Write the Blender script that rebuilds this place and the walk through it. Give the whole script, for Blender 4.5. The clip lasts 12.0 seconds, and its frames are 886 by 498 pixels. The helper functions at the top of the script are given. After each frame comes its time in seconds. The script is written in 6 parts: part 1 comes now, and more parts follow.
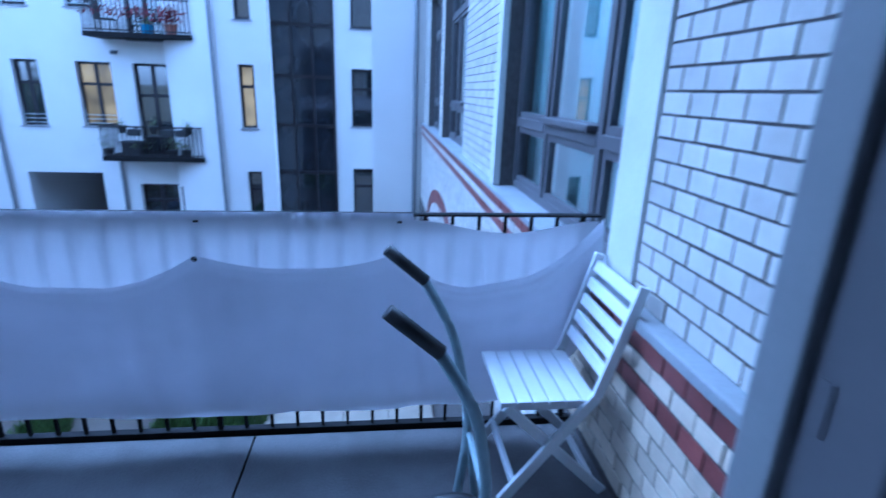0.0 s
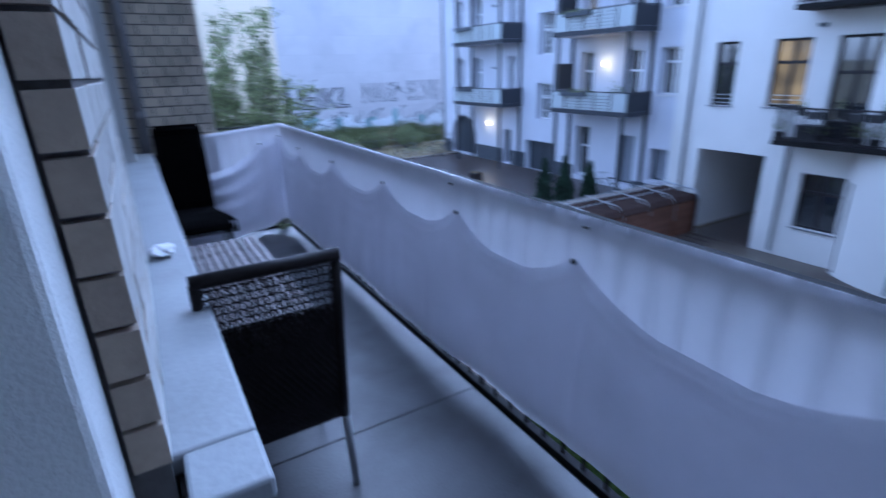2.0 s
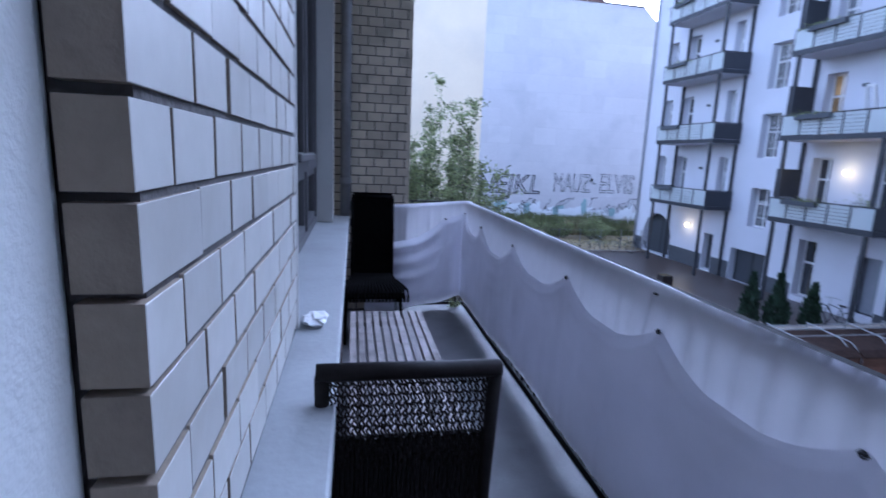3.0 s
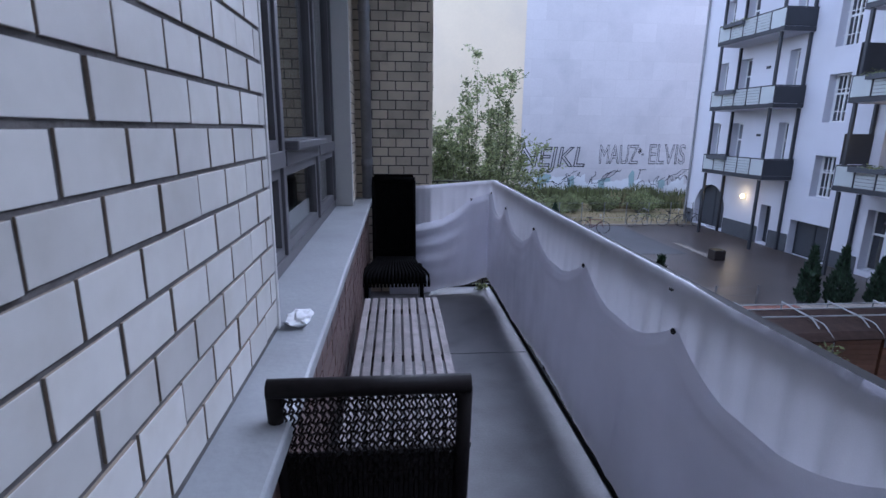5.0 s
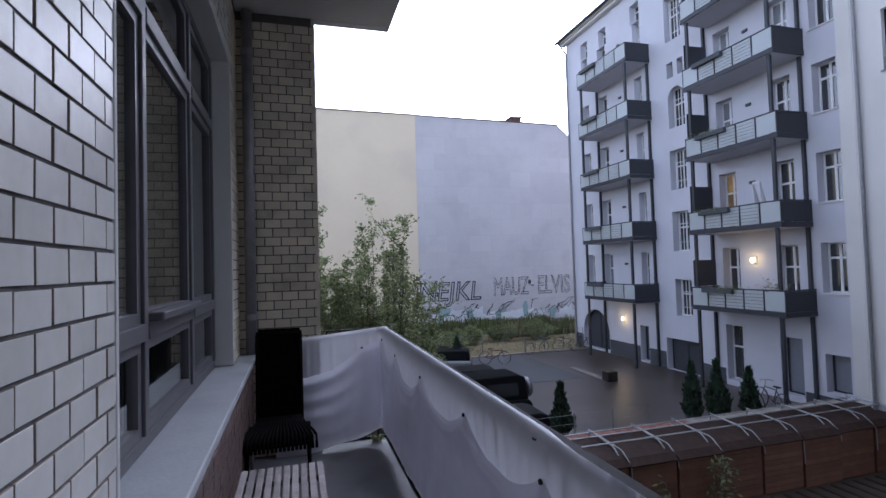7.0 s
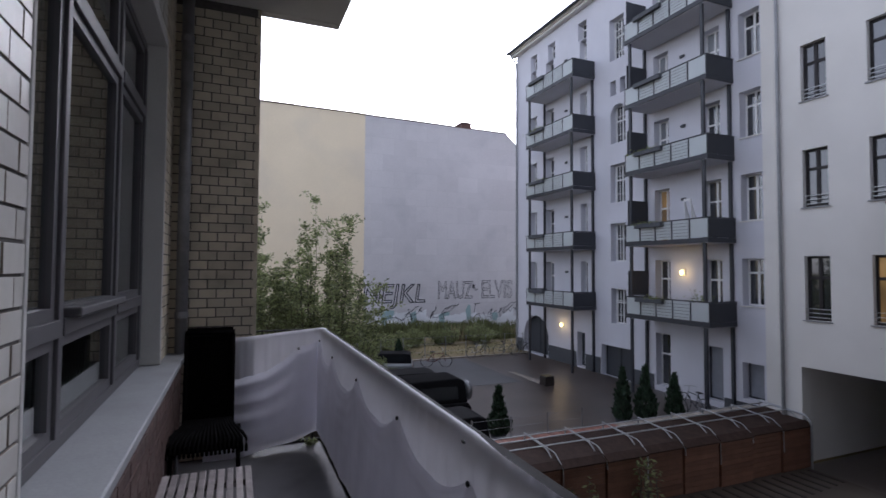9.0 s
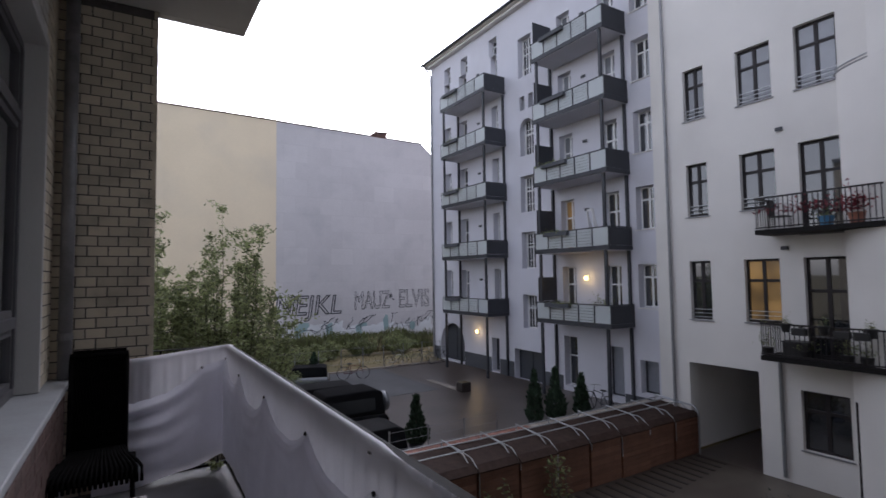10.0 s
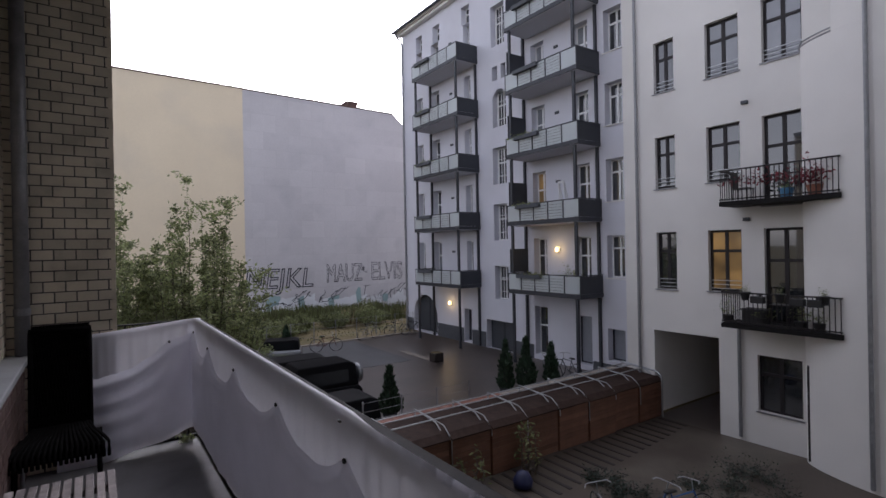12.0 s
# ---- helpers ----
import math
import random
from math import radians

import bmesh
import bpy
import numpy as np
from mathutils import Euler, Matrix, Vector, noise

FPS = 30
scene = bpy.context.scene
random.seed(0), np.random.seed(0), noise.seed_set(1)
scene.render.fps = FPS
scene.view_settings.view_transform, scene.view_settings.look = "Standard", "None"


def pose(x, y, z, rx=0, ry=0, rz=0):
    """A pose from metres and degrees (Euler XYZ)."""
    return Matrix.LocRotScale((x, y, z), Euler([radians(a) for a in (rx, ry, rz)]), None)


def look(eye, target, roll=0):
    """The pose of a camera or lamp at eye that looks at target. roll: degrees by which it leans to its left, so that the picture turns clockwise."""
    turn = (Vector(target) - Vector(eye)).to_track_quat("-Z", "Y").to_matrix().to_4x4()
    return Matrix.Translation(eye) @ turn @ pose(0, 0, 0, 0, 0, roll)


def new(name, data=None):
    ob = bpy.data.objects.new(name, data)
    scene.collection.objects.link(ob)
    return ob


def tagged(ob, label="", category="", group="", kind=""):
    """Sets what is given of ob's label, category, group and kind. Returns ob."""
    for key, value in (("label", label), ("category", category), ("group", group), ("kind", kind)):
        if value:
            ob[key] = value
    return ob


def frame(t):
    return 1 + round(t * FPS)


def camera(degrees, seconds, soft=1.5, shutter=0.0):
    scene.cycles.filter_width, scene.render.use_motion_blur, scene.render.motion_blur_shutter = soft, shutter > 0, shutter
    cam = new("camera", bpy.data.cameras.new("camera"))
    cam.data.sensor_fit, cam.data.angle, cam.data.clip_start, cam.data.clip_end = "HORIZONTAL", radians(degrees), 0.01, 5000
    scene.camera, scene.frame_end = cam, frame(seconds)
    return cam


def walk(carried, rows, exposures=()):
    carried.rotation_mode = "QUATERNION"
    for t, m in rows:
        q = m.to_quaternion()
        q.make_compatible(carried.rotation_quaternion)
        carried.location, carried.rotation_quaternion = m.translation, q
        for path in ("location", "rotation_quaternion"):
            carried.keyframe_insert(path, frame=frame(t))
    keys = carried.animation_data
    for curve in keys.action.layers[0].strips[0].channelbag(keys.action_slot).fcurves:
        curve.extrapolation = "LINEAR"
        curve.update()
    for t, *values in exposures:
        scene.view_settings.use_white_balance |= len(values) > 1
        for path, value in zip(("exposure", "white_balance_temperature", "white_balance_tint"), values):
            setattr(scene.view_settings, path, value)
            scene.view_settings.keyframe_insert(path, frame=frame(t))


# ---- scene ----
cam = camera(82.3, 12.0, shutter=0.5)
PATH = [
    (0, (-0.777, -0.719, 1.534), (1.119, -0.947, 0.94), 2.0),
    (0.5, (-0.454, -0.756, 1.534), (1.402, -0.664, 0.795), -0.5),
    (1, (-0.248, -0.571, 1.53), (1.533, -0.062, 0.774), -2.7),
    (1.5, (-0.098, -0.352, 1.502), (1.425, 0.65, 0.68), -1.5),
    (2, (0.053, -0.143, 1.517), (1.003, 1.484, 0.844), -1.7),
    (2.5, (0.160, -0.019, 1.496), (0.786, 1.774, 0.866), -1.4),
    (3, (0.172, 0.210, 1.47), (0.522, 2.147, 1.111), 2.4),
    (3.5, (0.226, 0.269, 1.482), (0.455, 2.225, 1.131), 3.0),
    (3.7, (0.291, 0.310, 1.462), (0.511, 2.256, 1.055), 3.2),
    (5.3, (0.405, 0.322, 1.535), (0.594, 2.258, 1.075), 0.0),
    (5.5, (0.446, 0.327, 1.552), (0.732, 2.27, 1.173), 0.6),
    (6, (0.477, 0.219, 1.578), (0.981, 2.15, 1.457), -1.6),
    (6.5, (0.475, 0.232, 1.603), (1.002, 2.161, 1.649), -2.0),
    (7, (0.48, 0.215, 1.614), (1.037, 2.134, 1.681), -1.7),
    (9, (0.503, 0.191, 1.619), (1.26, 2.041, 1.694), 0.3),
    (9.5, (0.496, 0.195, 1.630), (1.412, 1.970, 1.732), -0.75),
    (10, (0.517, 0.108, 1.636), (1.563, 1.809, 1.745), -0.8),
    (10.5, (0.514, 0.111, 1.637), (1.621, 1.776, 1.711), -1.5),
    (11, (0.526, 0.120, 1.629), (1.606, 1.803, 1.647), -1.7),
    (11.5, (0.527, 0.116, 1.623), (1.630, 1.784, 1.628), -1.3),
    (12, (0.532, 0.105, 1.627), (1.668, 1.751, 1.625), -1.1),
]
EXPOSURES = [(0, 2.6, 3600, 10), (1, 2.42, 3720, 12), (1.5, 2.28, 3900, 14), (2.5, 2.3, 4350, 17), (3.5, 2.1, 4550, 20), (5.5, 2.0, 5020, 19), (6.5, 1.70, 5180, 19), (9, 1.26, 5730, 18), (12, 1.2, 6060, 20)]
walk(cam, [(t, look(eye, target, roll)) for t, eye, target, roll in PATH], EXPOSURES)

# ---- world, sun, exposure ----
world = bpy.data.worlds.new("overcast_dusk")
scene.world = world
world.use_nodes = True
wn, wl = world.node_tree.nodes, world.node_tree.links
sky = wn.new("ShaderNodeTexSky")
sky.sky_type = "NISHITA"
sky.sun_disc = False
sky.sun_elevation, sky.sun_rotation = radians(20), radians(20)
grey = wn.new("ShaderNodeHueSaturation")
grey.inputs["Saturation"].default_value = 0.22
wl.new(sky.outputs[0], grey.inputs["Color"])
wl.new(grey.outputs[0], wn["Background"].inputs[0])
wn["Background"].inputs[1].default_value = 0.15
sun_data = bpy.data.lights.new("sun", "SUN")
sun_data.energy, sun_data.angle, sun_data.color = 0.5, radians(40), (1.0, 0.97, 0.93)
sun = new("sun", sun_data)
sun.rotation_euler = (radians(30), 0, radians(110))


# ---- materials ----
def material(name, colour, rough=0.7, metal=0.0, var=0.12, scale=6.0, bump=0.1, fine=60.0, spec=0.5, island=0.0, stain=None, stain_scale=1.2, stain_amount=0.5, trans=0.0, coat=0.0, vary_object=0.0):
    """A procedural surface: base colour varied at two scales, fine relief, optional stains."""
    m = bpy.data.materials.new(name)
    m.use_nodes = True
    n, l = m.node_tree.nodes, m.node_tree.links
    p = n["Principled BSDF"]
    p.inputs["Roughness"].default_value = rough
    p.inputs["Metallic"].default_value = metal
    p.inputs["Specular IOR Level"].default_value = spec
    p.inputs["Coat Weight"].default_value = coat
    tc = n.new("ShaderNodeTexCoord")
    geo = n.new("ShaderNodeNewGeometry")
    big = n.new("ShaderNodeTexNoise")
    big.inputs["Scale"].default_value = scale
    big.inputs["Detail"].default_value = 6
    l.new(geo.outputs["Position"], big.inputs["Vector"])
    small = n.new("ShaderNodeTexNoise")
    small.inputs["Scale"].default_value = fine
    small.inputs["Detail"].default_value = 4
    l.new(geo.outputs["Position"], small.inputs["Vector"])
    add = n.new("ShaderNodeMath")
    add.operation = "MULTIPLY_ADD"
    add.inputs[1].default_value = 0.4
    l.new(small.outputs[0], add.inputs[0])
    l.new(big.outputs[0], add.inputs[2])
    rng = n.new("ShaderNodeMapRange")
    rng.inputs[1].default_value, rng.inputs[2].default_value = 0.4, 1.0
    rng.inputs[3].default_value, rng.inputs[4].default_value = 1 - var, 1 + var
    l.new(add.outputs[0], rng.inputs[0])
    value = rng.outputs[0]
    if island or vary_object:
        r = n.new("ShaderNodeMapRange")
        a = island or vary_object
        r.inputs[3].default_value, r.inputs[4].default_value = 1 - a, 1 + a
        if island:
            l.new(geo.outputs["Random Per Island"], r.inputs[0])
        else:
            oi = n.new("ShaderNodeObjectInfo")
            l.new(oi.outputs["Random"], r.inputs[0])
        mu = n.new("ShaderNodeMath")
        mu.operation = "MULTIPLY"
        l.new(value, mu.inputs[0])
        l.new(r.outputs[0], mu.inputs[1])
        value = mu.outputs[0]
    base = n.new("ShaderNodeRGB")
    base.outputs[0].default_value = (*colour, 1)
    source = base.outputs[0]
    if stain:
        sn = n.new("ShaderNodeTexNoise")
        sn.inputs["Scale"].default_value = stain_scale
        sn.inputs["Detail"].default_value = 8
        l.new(geo.outputs["Position"], sn.inputs["Vector"])
        sr = n.new("ShaderNodeMapRange")
        sr.inputs[1].default_value, sr.inputs[2].default_value = 0.5, 0.72
        sr.inputs[4].default_value = stain_amount
        l.new(sn.outputs[0], sr.inputs[0])
        mix = n.new("ShaderNodeMix")
        mix.data_type = "RGBA"
        mix.inputs[7].default_value = (*stain, 1)
        l.new(sr.outputs[0], mix.inputs[0])
        l.new(source, mix.inputs[6])
        source = mix.outputs[2]
    sc = n.new("ShaderNodeVectorMath")
    sc.operation = "SCALE"
    l.new(source, sc.inputs[0])
    l.new(value, sc.inputs["Scale"])
    l.new(sc.outputs[0], p.inputs["Base Color"])
    if bump:
        b = n.new("ShaderNodeBump")
        b.inputs["Strength"].default_value = bump
        b.inputs["Distance"].default_value = 0.01
        l.new(small.outputs[0], b.inputs["Height"])
        l.new(b.outputs[0], p.inputs["Normal"])
    if trans:
        t = n.new("ShaderNodeBsdfTranslucent")
        l.new(sc.outputs[0], t.inputs[0])
        ms = n.new("ShaderNodeMixShader")
        ms.inputs[0].default_value = trans
        l.new(p.outputs[0], ms.inputs[1])
        l.new(t.outputs[0], ms.inputs[2])
        l.new(ms.outputs[0], n["Material Output"].inputs[0])
    return m


def glowing(name, colour, strength):
    m = bpy.data.materials.new(name)
    m.use_nodes = True
    p = m.node_tree.nodes["Principled BSDF"]
    p.inputs["Base Color"].default_value = (*colour, 1)
    p.inputs["Emission Color"].default_value = (*colour, 1)
    p.inputs["Emission Strength"].default_value = strength
    return m


def clear_glass(name, tint=(0.9, 0.95, 0.95), rough=0.0):
    """Thin pane: mirror at grazing angles, clear from the front."""
    m = bpy.data.materials.new(name)
    m.use_nodes = True
    n, l = m.node_tree.nodes, m.node_tree.links
    n.remove(n["Principled BSDF"])
    clear, gloss, lw, mix = n.new("ShaderNodeBsdfTransparent"), n.new("ShaderNodeBsdfGlossy"), n.new("ShaderNodeLayerWeight"), n.new("ShaderNodeMixShader")
    clear.inputs[0].default_value = (*tint, 1)
    gloss.inputs["Roughness"].default_value = rough
    steep, weight = n.new("ShaderNodeMath"), n.new("ShaderNodeMath")
    steep.operation, weight.operation = "POWER", "MULTIPLY_ADD"
    steep.inputs[1].default_value, weight.inputs[1].default_value, weight.inputs[2].default_value = 2.3, 0.82, 0.10
    l.new(lw.outputs["Facing"], steep.inputs[0])
    l.new(steep.outputs[0], weight.inputs[0])
    l.new(weight.outputs[0], mix.inputs[0])
    l.new(clear.outputs[0], mix.inputs[1])
    l.new(gloss.outputs[0], mix.inputs[2])
    l.new(mix.outputs[0], n["Material Output"].inputs[0])
    return m


GLAZED = material("white_glazed_brick", (0.55, 0.535, 0.50), 0.38, spec=0.2, var=0.10, scale=3, bump=0.06, fine=25, vary_object=0.12, stain=(0.42, 0.39, 0.33), stain_scale=9, stain_amount=0.35)
GLAZED_STUFF = material("white_glazed_brick_far", (0.54, 0.525, 0.485), 0.35, spec=0.3, var=0.08, scale=3, bump=0.04, fine=25, island=0.12)
YELLOW_BRICK = material("buff_brick", (0.58, 0.51, 0.395), 0.55, var=0.12, scale=4, bump=0.15, vary_object=0.16, stain=(0.26, 0.22, 0.17), stain_scale=5, stain_amount=0.4)
YELLOW_STUFF = material("buff_brick_far", (0.58, 0.51, 0.395), 0.55, var=0.12, scale=4, bump=0.15, island=0.16, stain=(0.26, 0.22, 0.17), stain_scale=5, stain_amount=0.4)
BISCUIT = material("unglazed_brick_side", (0.27, 0.22, 0.165), 0.8, var=0.2, scale=12, bump=0.3, vary_object=0.12)
RED_BRICK = material("red_brick", (0.17, 0.052, 0.045), 0.5, var=0.2, scale=9, bump=0.15, vary_object=0.2)
# Brown brick, its colour deepened for the shade under the facade ledge.
BASE_BRICK = material("brown_brick_shade_darkened", (0.11, 0.07, 0.06), 0.55, var=0.2, scale=9, bump=0.15, vary_object=0.2)
MORTAR = material("dark_mortar", (0.10, 0.092, 0.088), 0.95, var=0.25, scale=20, bump=0.5)
CEMENT = material("cement_ledge", (0.30, 0.31, 0.32), 0.6, var=0.14, scale=3, bump=0.15, stain=(0.25, 0.25, 0.25), stain_scale=4, stain_amount=0.5)
CONCRETE = material("balcony_concrete", (0.105, 0.102, 0.104), 0.46, spec=0.45, var=0.3, scale=3.5, bump=0.2, fine=90, stain=(0.06, 0.057, 0.056), stain_scale=3.0, stain_amount=0.75)
PLASTER = material("grey_painted_plaster", (0.55, 0.54, 0.52), 0.8, var=0.06, scale=2, bump=0.1)
WHITE_PLASTER = material("white_plaster", (0.80, 0.80, 0.78), 0.85, var=0.05, scale=1.5, bump=0.3, fine=120)
JAMB_PAINT = material("old_white_jamb_paint", (0.60, 0.60, 0.57), 0.8, var=0.08, scale=2.5, bump=0.1, stain=(0.45, 0.44, 0.41), stain_scale=4, stain_amount=0.4)
GREY_RENDER = material("pale_blue_grey_render", (0.58, 0.582, 0.635), 0.85, var=0.06, scale=0.6, bump=0.1, stain=(0.50, 0.495, 0.535), stain_scale=0.35, stain_amount=0.5)
WHITE_RENDER = material("off_white_render", (0.69, 0.672, 0.645), 0.85, var=0.06, scale=0.6, bump=0.1, stain=(0.58, 0.56, 0.53), stain_scale=0.4, stain_amount=0.4)
FIRE_YELLOW = material("cream_yellow_render", (0.68, 0.58, 0.42), 0.9, var=0.06, scale=0.3, bump=0.1, fine=8, stain=(0.54, 0.48, 0.38), stain_scale=0.25, stain_amount=0.5)
FIRE_GREY = material("weathered_grey_render", (0.50, 0.48, 0.485), 0.9, var=0.12, scale=0.25, bump=0.2, fine=8, stain=(0.38, 0.37, 0.38), stain_scale=0.5, stain_amount=0.7)
# patched, roughly rectangular repairs on the weathered gable
fn, fl = FIRE_GREY.node_tree.nodes, FIRE_GREY.node_tree.links
pb = fn["Principled BSDF"]
old = pb.inputs["Base Color"].links[0].from_socket
fpos, fmap, fbrick, fmul = fn.new("ShaderNodeNewGeometry"), fn.new("ShaderNodeMapping"), fn.new("ShaderNodeTexBrick"), fn.new("ShaderNodeVectorMath")
fmap.inputs["Rotation"].default_value = (radians(-90), 0, 0)
fl.new(fpos.outputs["Position"], fmap.inputs[0])
fl.new(fmap.outputs[0], fbrick.inputs["Vector"])
fbrick.inputs["Color1"].default_value, fbrick.inputs["Color2"].default_value, fbrick.inputs["Mortar"].default_value = (1.05, 1.05, 1.05, 1), (0.965, 0.965, 0.97, 1), (0.955, 0.955, 0.955, 1)
fbrick.inputs["Scale"].default_value, fbrick.inputs["Mortar Size"].default_value, fbrick.inputs["Mortar Smooth"].default_value = 1.0, 0.03, 0.6
fbrick.inputs["Brick Width"].default_value, fbrick.inputs["Row Height"].default_value = 1.9, 1.35
fmul.operation = "MULTIPLY"
fl.new(old, fmul.inputs[0])
fl.new(fbrick.outputs[0], fmul.inputs[1])
fl.new(fmul.outputs[0], pb.inputs["Base Color"])
PLINTH = material("dark_grey_plinth", (0.07, 0.075, 0.085), 0.8, var=0.2, scale=2)
ANTHRACITE = material("anthracite_painted_steel", (0.038, 0.041, 0.049), 0.5, spec=0.35, var=0.1, scale=4, bump=0.02)
BLACK_STEEL = material("black_painted_steel", (0.012, 0.011, 0.011), 0.7, spec=0.15, var=0.2, scale=15, bump=0.05)
GALVANISED = material("galvanised_steel", (0.36, 0.37, 0.38), 0.42, 0.7, var=0.15, scale=12, bump=0.05)
ZINC_PIPE = material("weathered_zinc_pipe", (0.24, 0.24, 0.25), 0.5, 0.5, var=0.25, scale=9, bump=0.1)
GREY_FRAME = material("grey_aluminium_frame", (0.092, 0.088, 0.094), 0.5, 0.0, var=0.08, scale=5, bump=0.02)
WHITE_FRAME = material("white_window_frame", (0.72, 0.72, 0.72), 0.4, var=0.04, bump=0.02)
BROWN_FRAME = material("dark_brown_window_frame", (0.020, 0.017, 0.018), 0.5, spec=0.3, var=0.15, bump=0.03)
CLOTH = material("white_balcony_cloth", (0.85, 0.845, 0.905), 0.9, var=0.08, scale=2, bump=0.25, fine=350, trans=0.36, stain=(0.75, 0.745, 0.80), stain_scale=2.5, stain_amount=0.5)
WOOD_WHITE = material("white_painted_wood", (0.74, 0.75, 0.77), 0.4, var=0.05, scale=9, bump=0.05)
WOOD_GREY = material("weathered_grey_slat", (0.195, 0.172, 0.168), 0.7, var=0.3, scale=12, bump=0.4, vary_object=0.25, stain=(0.11, 0.09, 0.085), stain_scale=9, stain_amount=0.75)
RATTAN = material("dark_brown_rattan", (0.010, 0.0075, 0.0075), 0.6, spec=0.2, var=0.3, scale=30, bump=0.1)
WEAVE_BLACK = material("matt_black_weave", (0.004, 0.0036, 0.0038), 0.9, spec=0.05, var=0.3, scale=30, bump=0.1)
BOX_WOOD = material("red_brown_larch_boards", (0.13, 0.062, 0.038), 0.6, spec=0.3, var=0.25, scale=3, bump=0.2, vary_object=0.2)
ASPHALT = material("wet_dark_asphalt", (0.064, 0.050, 0.043), 0.33, spec=0.5, var=0.25, scale=0.7, bump=0.2, fine=30, stain=(0.080, 0.062, 0.052), stain_scale=0.45, stain_amount=0.8)
YARD = material("damp_brown_yard", (0.072, 0.056, 0.043), 0.5, var=0.25, scale=0.8, bump=0.3, fine=30, stain=(0.13, 0.115, 0.09), stain_scale=0.4, stain_amount=0.7)
EARTH = material("bare_earth", (0.15, 0.118, 0.058), 0.95, var=0.3, scale=0.5, bump=0.5, fine=12, stain=(0.085, 0.10, 0.035), stain_scale=0.4, stain_amount=0.9)
GRASS = material("tall_grass", (0.10, 0.11, 0.038), 0.8, var=0.3, scale=0.6, bump=0, island=0.5, stain=(0.24, 0.18, 0.10), stain_scale=0.3, stain_amount=0.9)
YARD_LEAF = material("dull_grey_green_leaf", (0.060, 0.075, 0.062), 0.8, spec=0.2, var=0.2, scale=2, bump=0, island=0.5)
LID_WOOD = material("black_wet_lid_boards", (0.036, 0.021, 0.016), 0.7, spec=0.15, var=0.45, scale=6, bump=0.2)
LEAF = material("green_leaf", (0.215, 0.245, 0.11), 0.45, var=0.2, scale=2, bump=0, island=0.55, trans=0.55, stain=(0.20, 0.21, 0.10), stain_scale=0.9, stain_amount=0.6)
CONIFER = material("conifer_needles", (0.022, 0.045, 0.022), 0.7, var=0.3, scale=3, bump=0, island=0.5)
BARK = material("grey_bark", (0.09, 0.075, 0.06), 0.9, var=0.3, scale=12, bump=0.4)
BLACK_PLASTIC = material("black_rubber", (0.012, 0.012, 0.013), 0.5, var=0.2, bump=0.05)
BLUE_STEEL = material("pale_blue_painted_tube", (0.28, 0.34, 0.36), 0.45, 0.2, var=0.2, scale=20, bump=0.05)
TERRACOTTA = material("terracotta", (0.28, 0.11, 0.07), 0.8, var=0.15)
BLUE_POT = material("blue_plastic", (0.08, 0.24, 0.42), 0.4, var=0.05)
RED_LEAF = material("red_leaf", (0.22, 0.03, 0.045), 0.6, var=0.2, bump=0, island=0.4, trans=0.2)
FROSTED = material("frosted_pale_glass", (0.62, 0.66, 0.67), 0.25, var=0.05, scale=1, bump=0, trans=0.35)
ROOM = material("dim_room", (0.58, 0.57, 0.55), 0.9, var=0.05)
PANE_DARK = material("window_glass_dark_room", (0.025, 0.028, 0.032), 0.03, var=0.3, scale=0.8, bump=0, spec=1.0, coat=1.0, vary_object=0.3)
PANE_PALE = material("window_glass_pale_curtain", (0.20, 0.21, 0.23), 0.04, var=0.15, scale=2, bump=0, spec=1.0, coat=1.0, vary_object=0.4)
PANE_LIT = glowing("window_glass_lit_room", (0.62, 0.36, 0.11), 0.06)
ln, ll = PANE_LIT.node_tree.nodes, PANE_LIT.node_tree.links
lit_pos, lit_noise, lit_range = ln.new("ShaderNodeNewGeometry"), ln.new("ShaderNodeTexNoise"), ln.new("ShaderNodeMapRange")
lit_noise.inputs["Scale"].default_value, lit_noise.inputs["Detail"].default_value = 1.3, 1.0
lit_range.inputs[1].default_value, lit_range.inputs[2].default_value, lit_range.inputs[3].default_value, lit_range.inputs[4].default_value = 0.35, 0.65, 0.015, 0.13
ll.new(lit_pos.outputs["Position"], lit_noise.inputs["Vector"])
ll.new(lit_noise.outputs[0], lit_range.inputs[0])
ll.new(lit_range.outputs[0], ln["Principled BSDF"].inputs["Emission Strength"])
ln["Principled BSDF"].inputs["Base Color"].default_value = (0.16, 0.11, 0.06, 1)
ln["Principled BSDF"].inputs["Roughness"].default_value = 0.08
LAMP_GLOW = glowing("lamp_bulb_glow", (1.0, 0.68, 0.22), 3.2)
GLASS = clear_glass("clear_window_glass")
ROOF_TILE = material("dark_roof_tiles", (0.12, 0.07, 0.055), 0.8, var=0.2, scale=2)
PAINT_BLACK = material("black_car_paint", (0.006, 0.006, 0.007), 0.55, spec=0.05, var=0.1, bump=0)
CAR_GLASS = material("dark_car_glass", (0.008, 0.009, 0.011), 0.25, spec=0.12, var=0.2, bump=0)
SOFT_TOP = material("black_canvas_top", (0.007, 0.007, 0.008), 0.95, spec=0.1, var=0.2, bump=0.1)
PAINT_SILVER = material("silver_car_paint", (0.20, 0.205, 0.215), 0.3, 0.5, var=0.05, bump=0, coat=0.5)
PAINT_YELLOW = material("yellow_green_paint", (0.45, 0.50, 0.05), 0.4, var=0.05, bump=0)
GRAFFITI = material("black_spray_paint", (0.06, 0.06, 0.07), 0.9, var=0.3, scale=2, bump=0)
